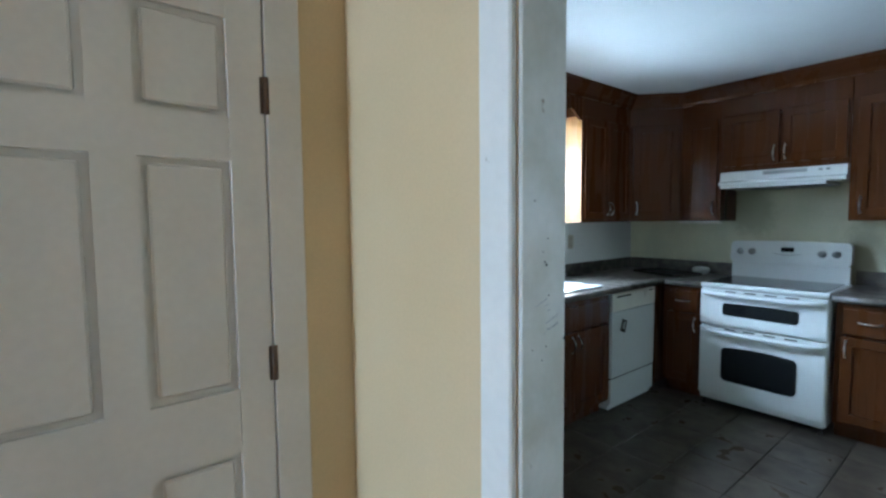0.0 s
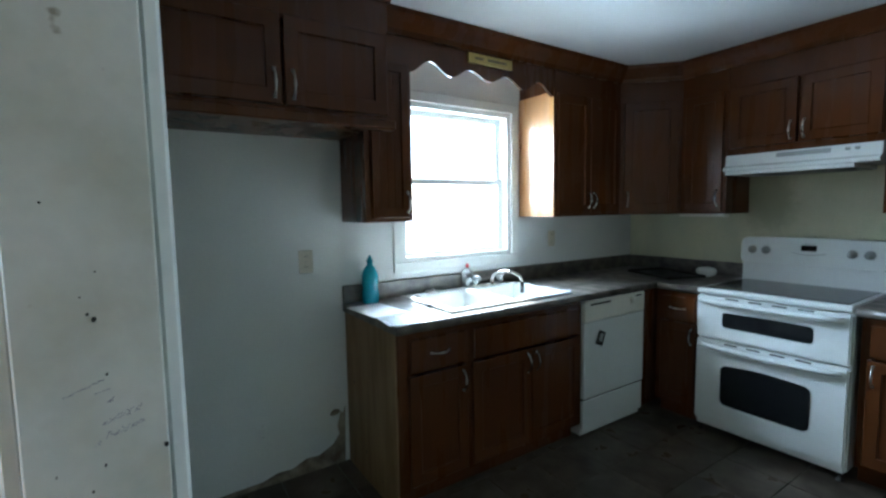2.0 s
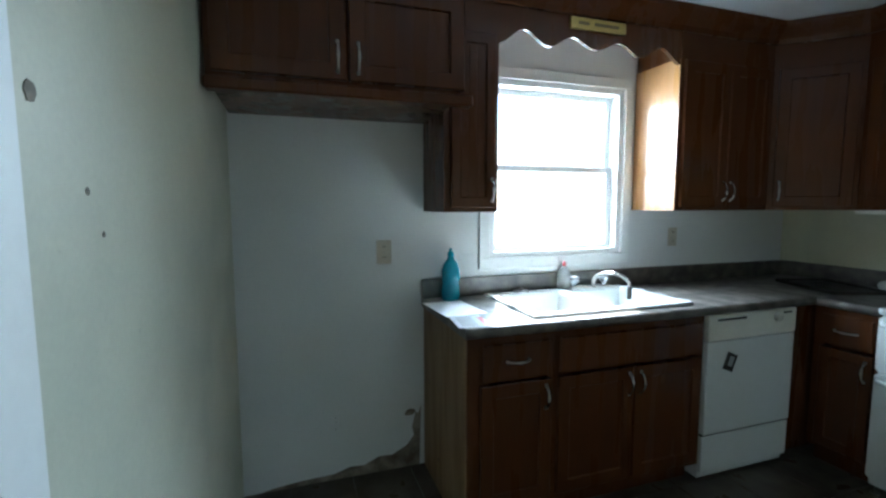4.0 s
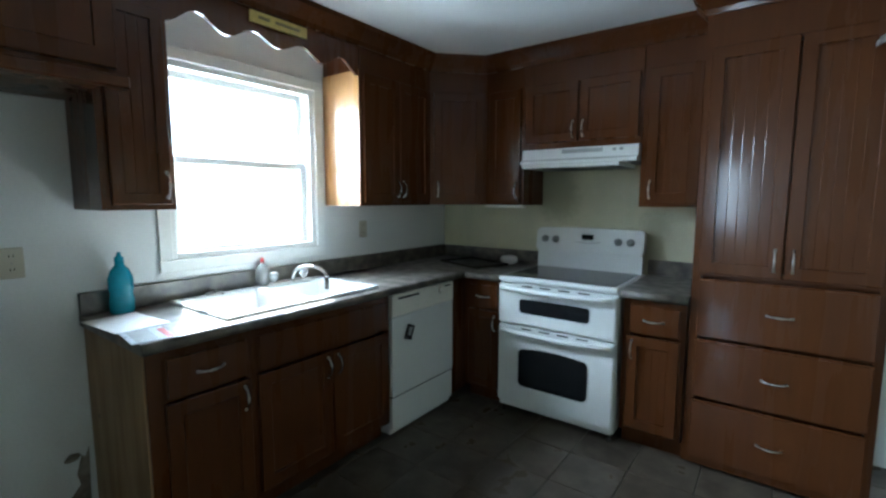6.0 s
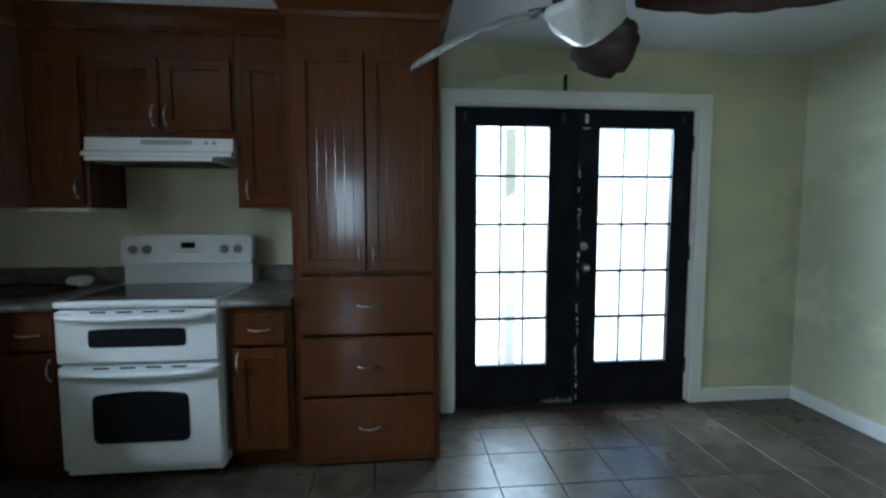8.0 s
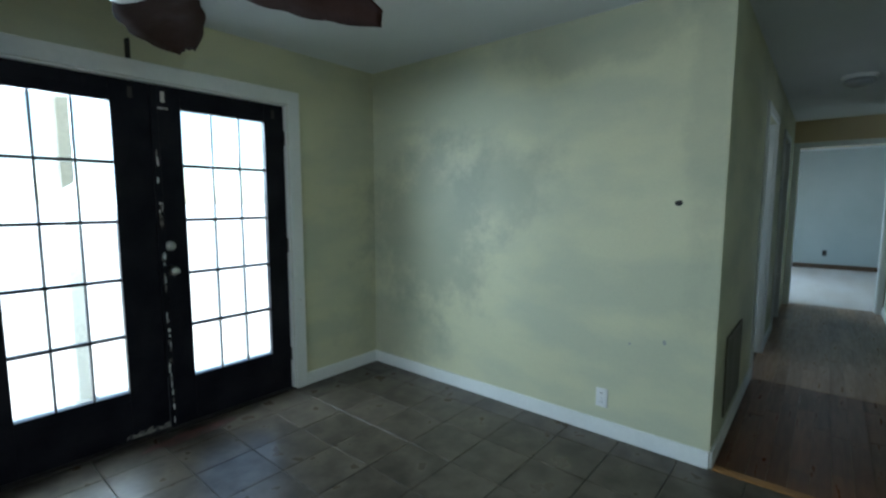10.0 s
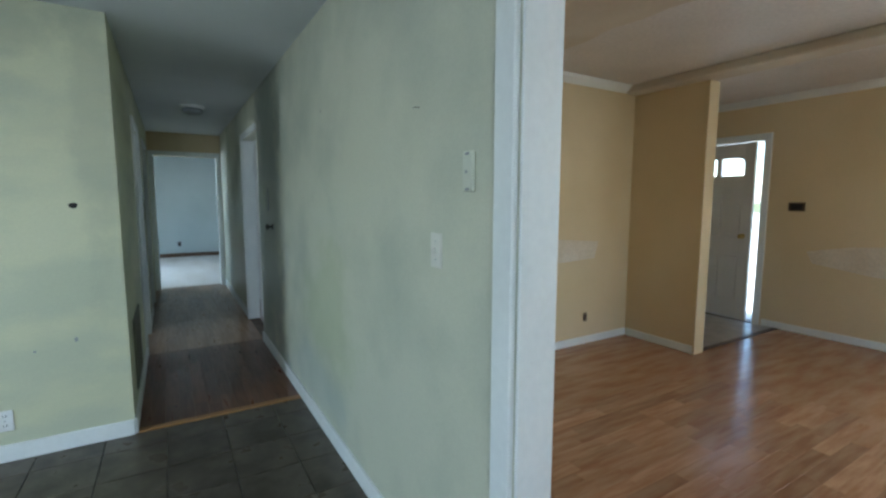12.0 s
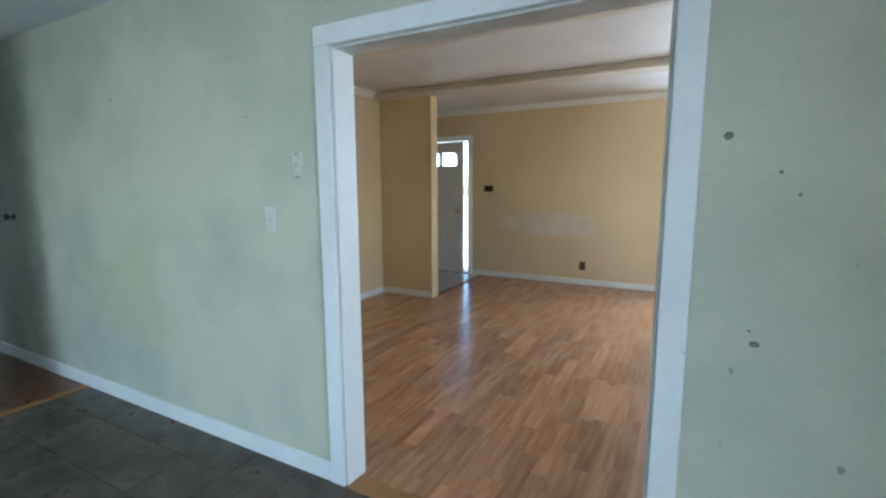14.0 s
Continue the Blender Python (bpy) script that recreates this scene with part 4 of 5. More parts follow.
# ---- base cabinets ----
c = thing("base_cabinet", west(0.61, -2.615), "cherry-stained base cabinet with drawer and bare plywood end", "cabinet", "base cabinets")
carcass(c, 0.40, 0.605, 0, CT - 0.045, toe=True, st=(0.067, 0.027), zr=(0.137, 0.828))
part("end_panel", B((-0.008, -0.001, 0.004, 0.605, 0.0, CT - 0.045)), M_RAW, c, "bare knotty plywood end panel")
drawer_front(c, 0.055, 0.385, 0.674, 0.84)
cab_door(c, 0.055, 0.385, 0.125, 0.66, 0.355, 0.585, beads=False)
c = thing("base_cabinet", west(0.61, -2.214), "cherry-stained sink base cabinet with two doors", "cabinet", "base cabinets")
carcass(c, 0.845, 0.605, 0, 0.70, toe=True, st=(0.032, 0.032), zr=(0.137, 0.70))
part("apron", B((0, 0.845, 0.0, 0.02, 0.70, CT - 0.045)), M_WOOD, c)
part("side", B((0, 0.016, 0.02, 0.605, 0.70, CT - 0.045)), M_WOOD, c)
part("side", B((0.829, 0.845, 0.02, 0.605, 0.70, CT - 0.045)), M_WOOD, c)
drawer_front(c, 0.02, 0.825, 0.674, 0.84, handle=False)
cab_door(c, 0.02, 0.418, 0.125, 0.66, 0.39, 0.585, beads=False)
cab_door(c, 0.427, 0.825, 0.125, 0.66, 0.455, 0.585, beads=False)
c = thing("base_cabinet", Matrix.Translation((0.632, -0.61, 0)), "narrow cherry-stained base cabinet beside the stove", "cabinet", "base cabinets")
carcass(c, 0.29, 0.605, 0, CT - 0.045, toe=True, st=(0.052, 0.027), zr=(0.137, 0.828))
drawer_front(c, 0.04, 0.275, 0.674, 0.84)
cab_door(c, 0.04, 0.275, 0.125, 0.66, 0.25, 0.58, beads=False)
c = thing("corner_base_cabinet", west(0.606, -0.755), "dark cherry-stained corner base filler", "cabinet")
carcass(c, 0.745, 0.60, 0, CT - 0.045, toe=True)
c = thing("base_cabinet", Matrix.Translation((1.705, -0.61, 0)), "narrow cherry-stained base cabinet beside the pantry", "cabinet", "base cabinets")
carcass(c, 0.32, 0.605, 0, CT - 0.045, toe=True, st=(0.042, 0.037), zr=(0.137, 0.828))
drawer_front(c, 0.03, 0.295, 0.674, 0.84)
cab_door(c, 0.03, 0.295, 0.125, 0.66, 0.055, 0.585)

# worktops
SX0, SX1, SY0, SY1 = 0.09, 0.572, -2.28, -1.44         # sink cut-out
wt = thing("worktop", Matrix.Identity(4), "dark mottled laminate worktop with backsplash", "worktop")
bm = bmesh.new()
z0, z1 = CT - 0.042, CT
xs = [0.002, SX0, SX1, 0.645, 0.924]
ys = [-2.635, SY0, SY1, -0.645, -0.002]
cells(bm, xs, ys, [(i, j) for i in range(3) for j in range(4) if (i, j) != (1, 1)] + [(3, 3)], z0, z1)
part("top", bm, M_COUNTER, wt)
part("nosing", tube(bmesh.new(), [(0.645, -2.635, CT - 0.021), (0.645, -0.645, CT - 0.021)], 0.021, 10), M_COUNTER, wt)
part("nosing", tube(bmesh.new(), [(0.645, -0.645, CT - 0.021), (0.924, -0.645, CT - 0.021)], 0.021, 10), M_COUNTER, wt)
part("backsplash", B((0.002, 0.022, -2.635, -0.022, CT, CT + 0.10, 0.004)), M_COUNTER, wt)
part("backsplash", B((0.002, 0.924, -0.022, -0.002, CT, CT + 0.10, 0.004)), M_COUNTER, wt)
wt2 = thing("worktop", Matrix.Identity(4), "short dark laminate worktop between stove and pantry", "worktop")
bm = bmesh.new()
box(bm, 1.692, 2.03, -0.645, -0.002, z0, z1)
part("top", bm, M_COUNTER, wt2)
part("nosing", tube(bmesh.new(), [(1.692, -0.645, CT - 0.021), (2.03, -0.645, CT - 0.021)], 0.021, 10), M_COUNTER, wt2)
part("backsplash", B((1.692, 2.03, -0.022, -0.002, CT, CT + 0.10, 0.004)), M_COUNTER, wt2)

# sink
sk = thing("kitchen_sink", Matrix.Translation((0, 0, CT)), "white enamel double-bowl sink set in the worktop", "sink")
bm = bmesh.new()
my = (SY0 + SY1) / 2
rim = 0.03
for b in ((SX0 - 0.035, SX0 + rim, SY0 - 0.02, SY1 + 0.02), (SX1 - rim, SX1 + 0.02, SY0 - 0.02, SY1 + 0.02), (SX0 + rim, SX1 - rim, SY0 - 0.02, SY0 + rim), (SX0 + rim, SX1 - rim, SY1 - rim, SY1 + 0.02), (SX0 + rim, SX1 - rim, my - 0.02, my + 0.02)):
    box(bm, *b, 0.001, 0.014, 0.004, 2)
part("rim", bm, M_ENAMEL, sk)
for a, b in ((SY0 + rim, my - 0.02), (my + 0.02, SY1 - rim)):
    bm = bmesh.new()
    xa, xb = SX0 + rim, SX1 - rim
    t_ = 0.008
    for q in ((xa, xb, a, b, -0.18, -0.172), (xa, xa + t_, a, b, -0.172, 0.004), (xb - t_, xb, a, b, -0.172, 0.004), (xa + t_, xb - t_, a, a + t_, -0.172, 0.004), (xa + t_, xb - t_, b - t_, b, -0.172, 0.004)):
        box(bm, *q)
    bowl = part("bowl", bm, M_ENAMEL, sk)
    part("drain", lathe(bmesh.new(), [(0.04, -0.172), (0.04, -0.169), (0.02, -0.170)], 16, (xa + xb) / 2, (a + b) / 2), M_CHROME, bowl, "chrome drain")
# faucet
fa = thing("faucet", Matrix.Translation((0.092, -1.66, CT + 0.014)), "chrome arched faucet with two clear knobs", "faucet")
part("base_plate", B((-0.025, 0.025, -0.13, 0.13, 0, 0.014, 0.005)), M_CHROME, fa)
sp_ = [(0, 0.03, 0.01), (0, 0.03, 0.035)] + [(0.09 - 0.09 * math.cos(a) + 0.0, 0.03 + 0.10 * (1 - math.cos(a)) / 2, 0.035 + 0.056 * math.sin(a)) for a in [math.pi * k / 10 for k in range(1, 11)]] + [(0.18, 0.13, 0.022)]
part("spout", tube(bmesh.new(), sp_, 0.0105, 10), M_CHROME, fa)
part("aerator", tube(bmesh.new(), [(0.18, 0.13, 0.03), (0.18, 0.13, -0.04)], 0.013, 10), M_DARKMETAL, fa, "dark spray nozzle")
for y in (-0.10, 0.10):
    part("knob", lathe(bmesh.new(), [(0.016, 0.012), (0.016, 0.03), (0.026, 0.035), (0.030, 0.05), (0.027, 0.066), (0.012, 0.072)], 10, 0, y), M_CLEAR, fa, "clear faceted tap knob")
sb = thing("soap_bottle", Matrix.Translation((0.05, -1.80, CT + 0.014)), "clear soap bottle with a red cap behind the sink", "bottle")
part("bottle", lathe(bmesh.new(), [(0.036, 0), (0.043, 0.008), (0.043, 0.078), (0.032, 0.105), (0.013, 0.115), (0.012, 0.125)], 16), M_CLEAR, sb)
part("cap", lathe(bmesh.new(), [(0.0105, 0.125), (0.0105, 0.142), (0.006, 0.152)], 12), M_RED, sb, "red plastic cap")
st = thing("sink_strainer", Matrix.Translation((0.085, -2.09, CT + 0.014)), "round metal sink strainer lying on the rim", "strainer")
part("dish", lathe(bmesh.new(), [(0.045, 0.0), (0.048, 0.006), (0.038, 0.010), (0.012, 0.008)], 18), M_CHROME, st)
part("post", lathe(bmesh.new(), [(0.007, 0.008), (0.010, 0.022), (0.004, 0.025)], 10), M_CHROME, st)
bb = thing("dish_soap_bottle", Matrix.Translation((0.085, -2.50, CT)), "blue plastic bottle standing on the worktop", "bottle")
bm = lathe(bmesh.new(), [(0.040, 0), (0.046, 0.010), (0.046, 0.06), (0.041, 0.085), (0.045, 0.11), (0.045, 0.155), (0.034, 0.19), (0.018, 0.212), (0.015, 0.225)], 20)
bm.transform(Matrix.Diagonal((0.9, 1.06, 1, 1)))
part("bottle", bm, M_BLUE, bb)
part("cap", lathe(bmesh.new(), [(0.018, 0.225), (0.018, 0.245), (0.009, 0.252), (0.007, 0.268)], 12), M_BLUE, bb)
# paper on the worktop's corner
pp = thing("paper_sheet", Matrix.Translation((0.28, -2.555, CT + 0.001)), "white paper sheet lying on the worktop's end", "paper")
bm = bmesh.new()
box(bm, -0.15, 0.15, -0.10, 0.10, 0, 0.0015)
bm.transform(Matrix.Rotation(radians(4), 4, "Z"))
part("sheet", bm, M_PAPER, pp)
fly = thing("printed_flyer", Matrix.Translation((0.535, -2.575, CT + 0.001)) @ Matrix.Rotation(radians(-7), 4, "Z"), "grey glossy printed flyer with a red edge on the worktop", "paper")
part("sheet", B((-0.10, 0.10, -0.07, 0.07, 0, 0.0012)), M_FLYER, fly)
part("red_print", B((-0.06, 0.09, 0.045, 0.068, 0.0012, 0.0018)), M_RED, fly, "red printed band")
part("dark_print", B((-0.08, 0.08, -0.05, 0.02, 0.0012, 0.0018)), M_STEEL, fly, "grey printed picture")

# tray and rest on the corner worktop
ty = thing("baking_tray", Matrix.Translation((0.50, -0.30, CT + 0.001)) @ Matrix.Rotation(radians(-20), 4, "Z"), "dark metal baking tray on the corner worktop", "tray")
bm = bmesh.new()
box(bm, -0.22, 0.22, -0.15, 0.15, 0, 0.006, 0.002)
for b in ((-0.225, -0.215, -0.155, 0.155), (0.215, 0.225, -0.155, 0.155), (-0.215, 0.215, -0.155, -0.145), (-0.215, 0.215, 0.145, 0.155)):
    box(bm, *b, 0, 0.02, 0.002)
part("tray", bm, M_DARKMETAL, ty)
sr = thing("spoon_rest", Matrix.Translation((0.72, -0.14, CT + 0.001)), "white ceramic dish beside the stove", "dish")
part("dish", lathe(bmesh.new(), [(0.035, 0), (0.06, 0.012), (0.07, 0.04), (0.055, 0.058), (0.02, 0.066)], 18), M_ENAMEL, sr)


# ---- stove, hood, dishwasher ----
sv = thing("electric_range", Matrix.Translation((0.928, -0.665, 0)), "white double-oven electric range with black glass top", "stove")
SW = 0.758
part("body", B((0.002, SW - 0.002, 0.035, 0.63, 0.055, CT - 0.02, 0.004)), M_ENAMEL, sv)
part("toe_plate", B((0.01, SW - 0.01, 0.022, 0.034, 0.048, 0.083, 0.004)), M_ENAMEL, sv, "white kick plate under the oven")
part("cooktop", B((0, SW, 0.0, 0.635, CT - 0.028, CT + 0.004, 0.008)), M_ENAMEL, sv)
part("glass_top", B((0.03, SW - 0.03, 0.045, 0.56, CT + 0.004, CT + 0.008, 0.002)), M_BLACKGLASS, sv, "black ceramic glass hob")
for nm, z0, z1, w0, w1 in (("oven_door", 0.615, 0.875, 0.695, 0.785), ("oven_door", 0.085, 0.60, 0.215, 0.462)):
    bm = bmesh.new()
    box(bm, 0.004, SW - 0.004, 0.0, 0.035, z0, z1, 0.008, 2)
    od = part(nm, bm, M_ENAMEL, sv)
    big_ = z1 - z0 > 0.3
    wbm = bmesh.new()
    prism(wbm, rrect(0.155, SW - 0.155, w0, w1, 0.035 if big_ else 0.02, 5, 0.012 if big_ else 0.004), -0.003, 0.004)
    part("oven_window", wbm, M_BLACKGLASS, od, "dark oven window")
    hz = z1 - 0.028
    hb = tube(bmesh.new(), [(0.03 + (SW - 0.06) * k / 14, -0.012 - 0.032 * math.sin(math.pi * k / 14) ** 0.35, hz - 0.004 * math.sin(math.pi * k / 14)) for k in range(15)], 0.013, 10)
    part("handle", hb, M_ENAMEL, od, "white bowed oven handle")
    for k in range(4):
        x = 0.17 + k * 0.12
        part("vent_slot", B((x, x + 0.07, -0.002, 0.004, z1 - 0.012, z1 - 0.004)), M_DARK, od, "dark vent slot")
bg = bmesh.new()
prism(bg, [(0.61, CT), (0.568, CT + 0.004), (0.575, CT + 0.122), (0.61, CT + 0.122)], 0.012, SW - 0.012, "x")
face = bmesh.new()
prism(face, rrect(0.002, SW - 0.002, CT + 0.124, CT + 0.292, 0.034, 6, 0.006), 0.545, 0.612)
for v in face.verts:
    if v.co.y < 0.56:
        v.co.y += (v.co.z - CT - 0.13) * 0.148
bmesh.ops.bevel(face, geom=[e for e in face.edges if all(v.co.y < 0.59 for v in e.verts)], offset=0.006, segments=2, affect="EDGES")
part("riser", bg, M_ENAMEL, sv)
back = part("backguard", face, M_ENAMEL, sv, "white control panel with rounded corners")
for x in (0.075, 0.155, SW - 0.165, SW - 0.085):
    kb = lathe(bmesh.new(), [(0.026, 0), (0.026, 0.006), (0.019, 0.008), (0.017, 0.026), (0.004, 0.028)], 16)
    box(kb, -0.004, 0.004, -0.018, 0.018, 0.02, 0.032, 0.001)
    kb.transform(Matrix.Translation((x, 0.5545, CT + 0.212)) @ Matrix.Rotation(radians(90 - 8), 4, "X"))
    part("knob", kb, M_STEEL, back, "grey control knob")
dsp = bmesh.new()
prism(dsp, rrect(0.345, 0.425, -0.018, 0.018, 0.006), -0.003, 0.003)
dsp.transform(Matrix.Translation((0, 0.5585, CT + 0.235)) @ Matrix.Rotation(radians(8), 4, "X"))
part("clock_display", dsp, M_BLACKGLASS, back, "black clock display")
arc = tube(bmesh.new(), [(0.30 + 0.17 * k / 8, 0.5535, CT + 0.205 - 0.012 * math.sin(math.pi * k / 8)) for k in range(9)], 0.0025, 6)
part("button_row", arc, M_STEEL, back, "grey button row")
for x in (0.03, SW - 0.03):
    for y in (0.05, 0.58):
        part("foot", lathe(bmesh.new(), [(0.018, 0), (0.018, 0.01), (0.008, 0.012), (0.008, 0.056)], 10, x, y), M_DARKMETAL, sv)

hd = thing("range_hood", Matrix.Translation((0.935, -0.41, 0)), "white metal range hood under the cabinet", "range hood")
bm = bmesh.new()
prism(bm, [(0.0, 1.640), (0.0, 1.655), (0.006, 1.662), (0.034, 1.674), (0.040, 1.74), (0.405, 1.74), (0.405, 1.640)], 0, SW - 0.008, "x")
prism(bm, [(0.012, 1.616), (0.012, 1.639), (0.40, 1.639), (0.40, 1.616)], 0.01, SW - 0.11, "x")
part("shell", bm, M_ENAMEL, hd)
q = bmesh.new()
prism(q, [(0.034, 1.704), (0.0365, 1.730), (0.0395, 1.730), (0.0375, 1.704)], 0.28, 0.54, "x")
part("vent_grille", q, M_STEEL, hd, "grey louvre strip")
part("filter", B((0.12, 0.64, 0.09, 0.36, 1.612, 1.62)), M_DARKMETAL, hd, "dark mesh filter")
for x in (0.60, 0.64):
    part("switch", B((x, x + 0.022, 0.0335, 0.040, 1.708, 1.724, 0.002)), M_STEEL, hd)

dwm = thing("dishwasher", west(0.635, -1.365), "white built-in dishwasher with a magnet on its door", "dishwasher")
DWW = 0.602
part("body", B((0.004, DWW - 0.004, 0.03, 0.60, 0.02, CT - 0.046)), M_ENAMEL, dwm)
part("control_panel", B((0.002, DWW - 0.002, -0.004, 0.03, 0.735, CT - 0.048, 0.006)), M_PLASTIC, dwm, "ivory control panel")
part("latch_slot", B((0.05, 0.24, -0.008, 0.0, 0.835, 0.846, 0.002)), M_DARK, dwm, "dark latch slot")
part("dial", lathe(bmesh.new(), [(0.028, 0), (0.025, 0.012), (0.006, 0.014)], 16), M_PLASTIC, dwm).matrix_basis = Matrix.Translation((0.46, -0.004, 0.83)) @ Matrix.Rotation(radians(90), 4, "X")
part("dial_mark", B((0.50, 0.56, -0.0065, -0.004, 0.842, 0.850)), M_DARK, dwm, "dark marking")
part("door", B((0.002, DWW - 0.002, 0.0, 0.03, 0.255, 0.732, 0.005)), M_ENAMEL, dwm)
part("kick_plate", B((0.002, DWW - 0.002, 0.006, 0.03, 0.055, 0.245, 0.004)), M_ENAMEL, dwm)
part("gap_strip", B((0.004, DWW - 0.004, 0.012, 0.03, 0.244, 0.256)), M_DARK, dwm)
mg = bmesh.new()
box(mg, -0.035, 0.035, -0.002, 0.0, -0.045, 0.045)
mg.transform(Matrix.Translation((0.15, -0.0005, 0.62)) @ Matrix.Rotation(radians(22), 4, "Y"))
part("magnet", mg, M_DARK, dwm, "small dark picture magnet")
mg = bmesh.new()
box(mg, -0.012, 0.018, -0.003, -0.002, -0.02, 0.03)
mg.transform(Matrix.Translation((0.15, -0.0005, 0.62)) @ Matrix.Rotation(radians(22), 4, "Y"))
part("magnet_print", mg, M_STEEL, dwm, "grey print")


# ---- plates on walls ----
def wall_plate(m, label, kind="outlet", name="wall_outlet", material=None, w=0.07, h=0.115):
    d = thing(name, m, label, "outlet" if kind == "outlet" else "switch", "wall outlets" if kind == "outlet" else "")
    mm = material or M_WPLASTIC
    part("plate", B((-w / 2, w / 2, -0.006, 0, -h / 2, h / 2, 0.003)), mm, d)
    if kind == "outlet":
        for z in (-0.027, 0.027):
            q = bmesh.new()
            prism(q, rrect(-0.017, 0.017, z - 0.015, z + 0.015, 0.007), -0.0085, -0.006)
            s = part("socket", q, mm, d)
            for x in (-0.006, 0.006):
                part("slot", B((x - 0.0015, x + 0.0015, -0.0095, -0.0085, z - 0.003, z + 0.007)), M_DARK, s)
    else:
        part("toggle", B((-0.006, 0.006, -0.02, -0.006, -0.012, 0.012, 0.002)), mm, d)
    for z in ((0,) if kind == "outlet" else (-0.03, 0.03)):
        part("screw", lathe(bmesh.new(), [(0.003, 0), (0.002, 0.001)], 8), M_STEEL, d).matrix_basis = Matrix.Translation((0, -0.006, z)) @ Matrix.Rotation(radians(90), 4, "X")
    return d


E_ = lambda y, z: Matrix.Translation((EX, y, z)) @ Matrix.Rotation(radians(-90), 4, "Z")
S_ = lambda x, z, y=YS: Matrix.Translation((x, y, z)) @ Matrix.Rotation(radians(180), 4, "Z")
W_ = lambda y, z: west(0, y) @ Matrix.Translation((0, 0, z))
wall_plate(W_(-2.83, 1.165), "beige wall outlet in the fridge space", material=M_BEIGE, w=0.075, h=0.12)
wall_plate(W_(-0.98, 1.20), "beige wall outlet above the worktop", material=M_BEIGE)
wall_plate(E_(-1.975, 0.225), "white wall outlet above the baseboard")
wall_plate(S_(3.492, 1.235), "ivory light switch beside the opening", "switch", "light_switch", M_PLASTIC)
wall_plate(S_(3.01, 0.265, LS), "dark brown wall outlet in the living room", material=M_BROWNPLATE, w=0.085, h=0.12)
wall_plate(Matrix.Translation((LE, -6.2, 0.27)) @ Matrix.Rotation(radians(-90), 4, "Z"), "small brown wall outlet on the end wall", material=M_BROWNPLATE, w=0.05, h=0.08)
wall_plate(Matrix.Translation((14.98, -2.95, 0.32)) @ Matrix.Rotation(radians(-90), 4, "Z"), "dark outlet on the bedroom wall", material=M_DARKMETAL)
ph = thing("phone_jack_plate", S_(3.30, 1.48), "white wall phone mounting plate", "wall plate")
part("plate", B((-0.027, 0.027, -0.014, 0, -0.058, 0.058, 0.005)), M_AGED, ph)
for z in (-0.05, 0.0, 0.05):
    part("stud", B((-0.008, 0.010 if abs(z) > 0.04 else 0.003, -0.0165, -0.014, z - 0.004, z + 0.004, 0.001)), M_STEEL, ph)
bx = thing("junction_box", S_(4.42, 1.332, LS), "open dark brown wall box in the living room wall", "wall box")
part("box_frame", B((-0.075, 0.075, -0.010, 0, -0.045, 0.045, 0.003)), M_BROWNPLATE, bx)
part("opening", B((-0.055, 0.055, -0.012, -0.010, -0.03, 0.03)), M_DARK, bx)
nl = thing("picture_nail", S_(3.62, 1.71), "bent nail in the wall", "nail")
part("shaft", tube(bmesh.new(), [(0.012, 0.0, 0), (0.002, -0.012, 0.001), (-0.008, -0.014, 0.0)], 0.0012, 6), M_DARKMETAL, nl)
part("head", lathe(bmesh.new(), [(0.003, 0), (0.003, 0.002)], 8), M_DARKMETAL, nl).matrix_basis = Matrix.Translation((-0.008, -0.014, 0))


def wall_mark(m, r, label, squash=1.0, material=None, name="wall_hole", seed=1):
    rg = random.Random(seed)
    bm = bmesh.new()
    prism(bm, [(r * math.cos(a) * rg.uniform(0.75, 1.1), r * squash * math.sin(a) * rg.uniform(0.75, 1.1)) for a in [k * math.pi / 7 for k in range(14)]], -0.0015, 0.0)
    ob = tagged(new(name, mesh_of(name, bm, material or M_DARK)), label, "wall mark")
    ob.matrix_world = m
    return ob


wall_mark(E_(-2.335, 1.365), 0.022, "dark round hole in the dining wall", 0.75)
wall_mark(E_(-2.30, 0.62), 0.009, "grey scuff on the dining wall", 1.6, M_STEEL, "wall_scuff", 3)
wall_mark(E_(-2.12, 0.58), 0.008, "grey scuff on the dining wall", 0.8, M_STEEL, "wall_scuff", 4)
wall_mark(S_(1.677, 1.52), 0.013, "grey-brown dent in the wall beside the opening", 1.0, M_DENT, "wall_dent", 5)
wall_mark(S_(1.55, 1.42), 0.0055, "dark nail hole in the wall", 1.0, M_DENT, "nail_hole", 6)
wall_mark(S_(1.505, 1.36), 0.005, "dark nail hole in the wall", 1.0, M_DENT, "nail_hole", 7)
wall_mark(S_(1.575, 0.938), 0.016, "grey-brown scuff on the wall", 0.6, M_DENT, "wall_scuff", 8)
wall_mark(S_(1.59, 0.975), 0.006, "grey-brown scuff on the wall", 0.6, M_DENT, "wall_scuff", 8)
wall_mark(S_(1.355, 0.62), 0.010, "grey scuff low on the wall", 1.3, M_STEEL, "wall_scuff", 9)
jw = lambda y, z: Matrix.Translation((OX0 + 0.012, y, z)) @ Matrix.Rotation(radians(90), 4, "Z")
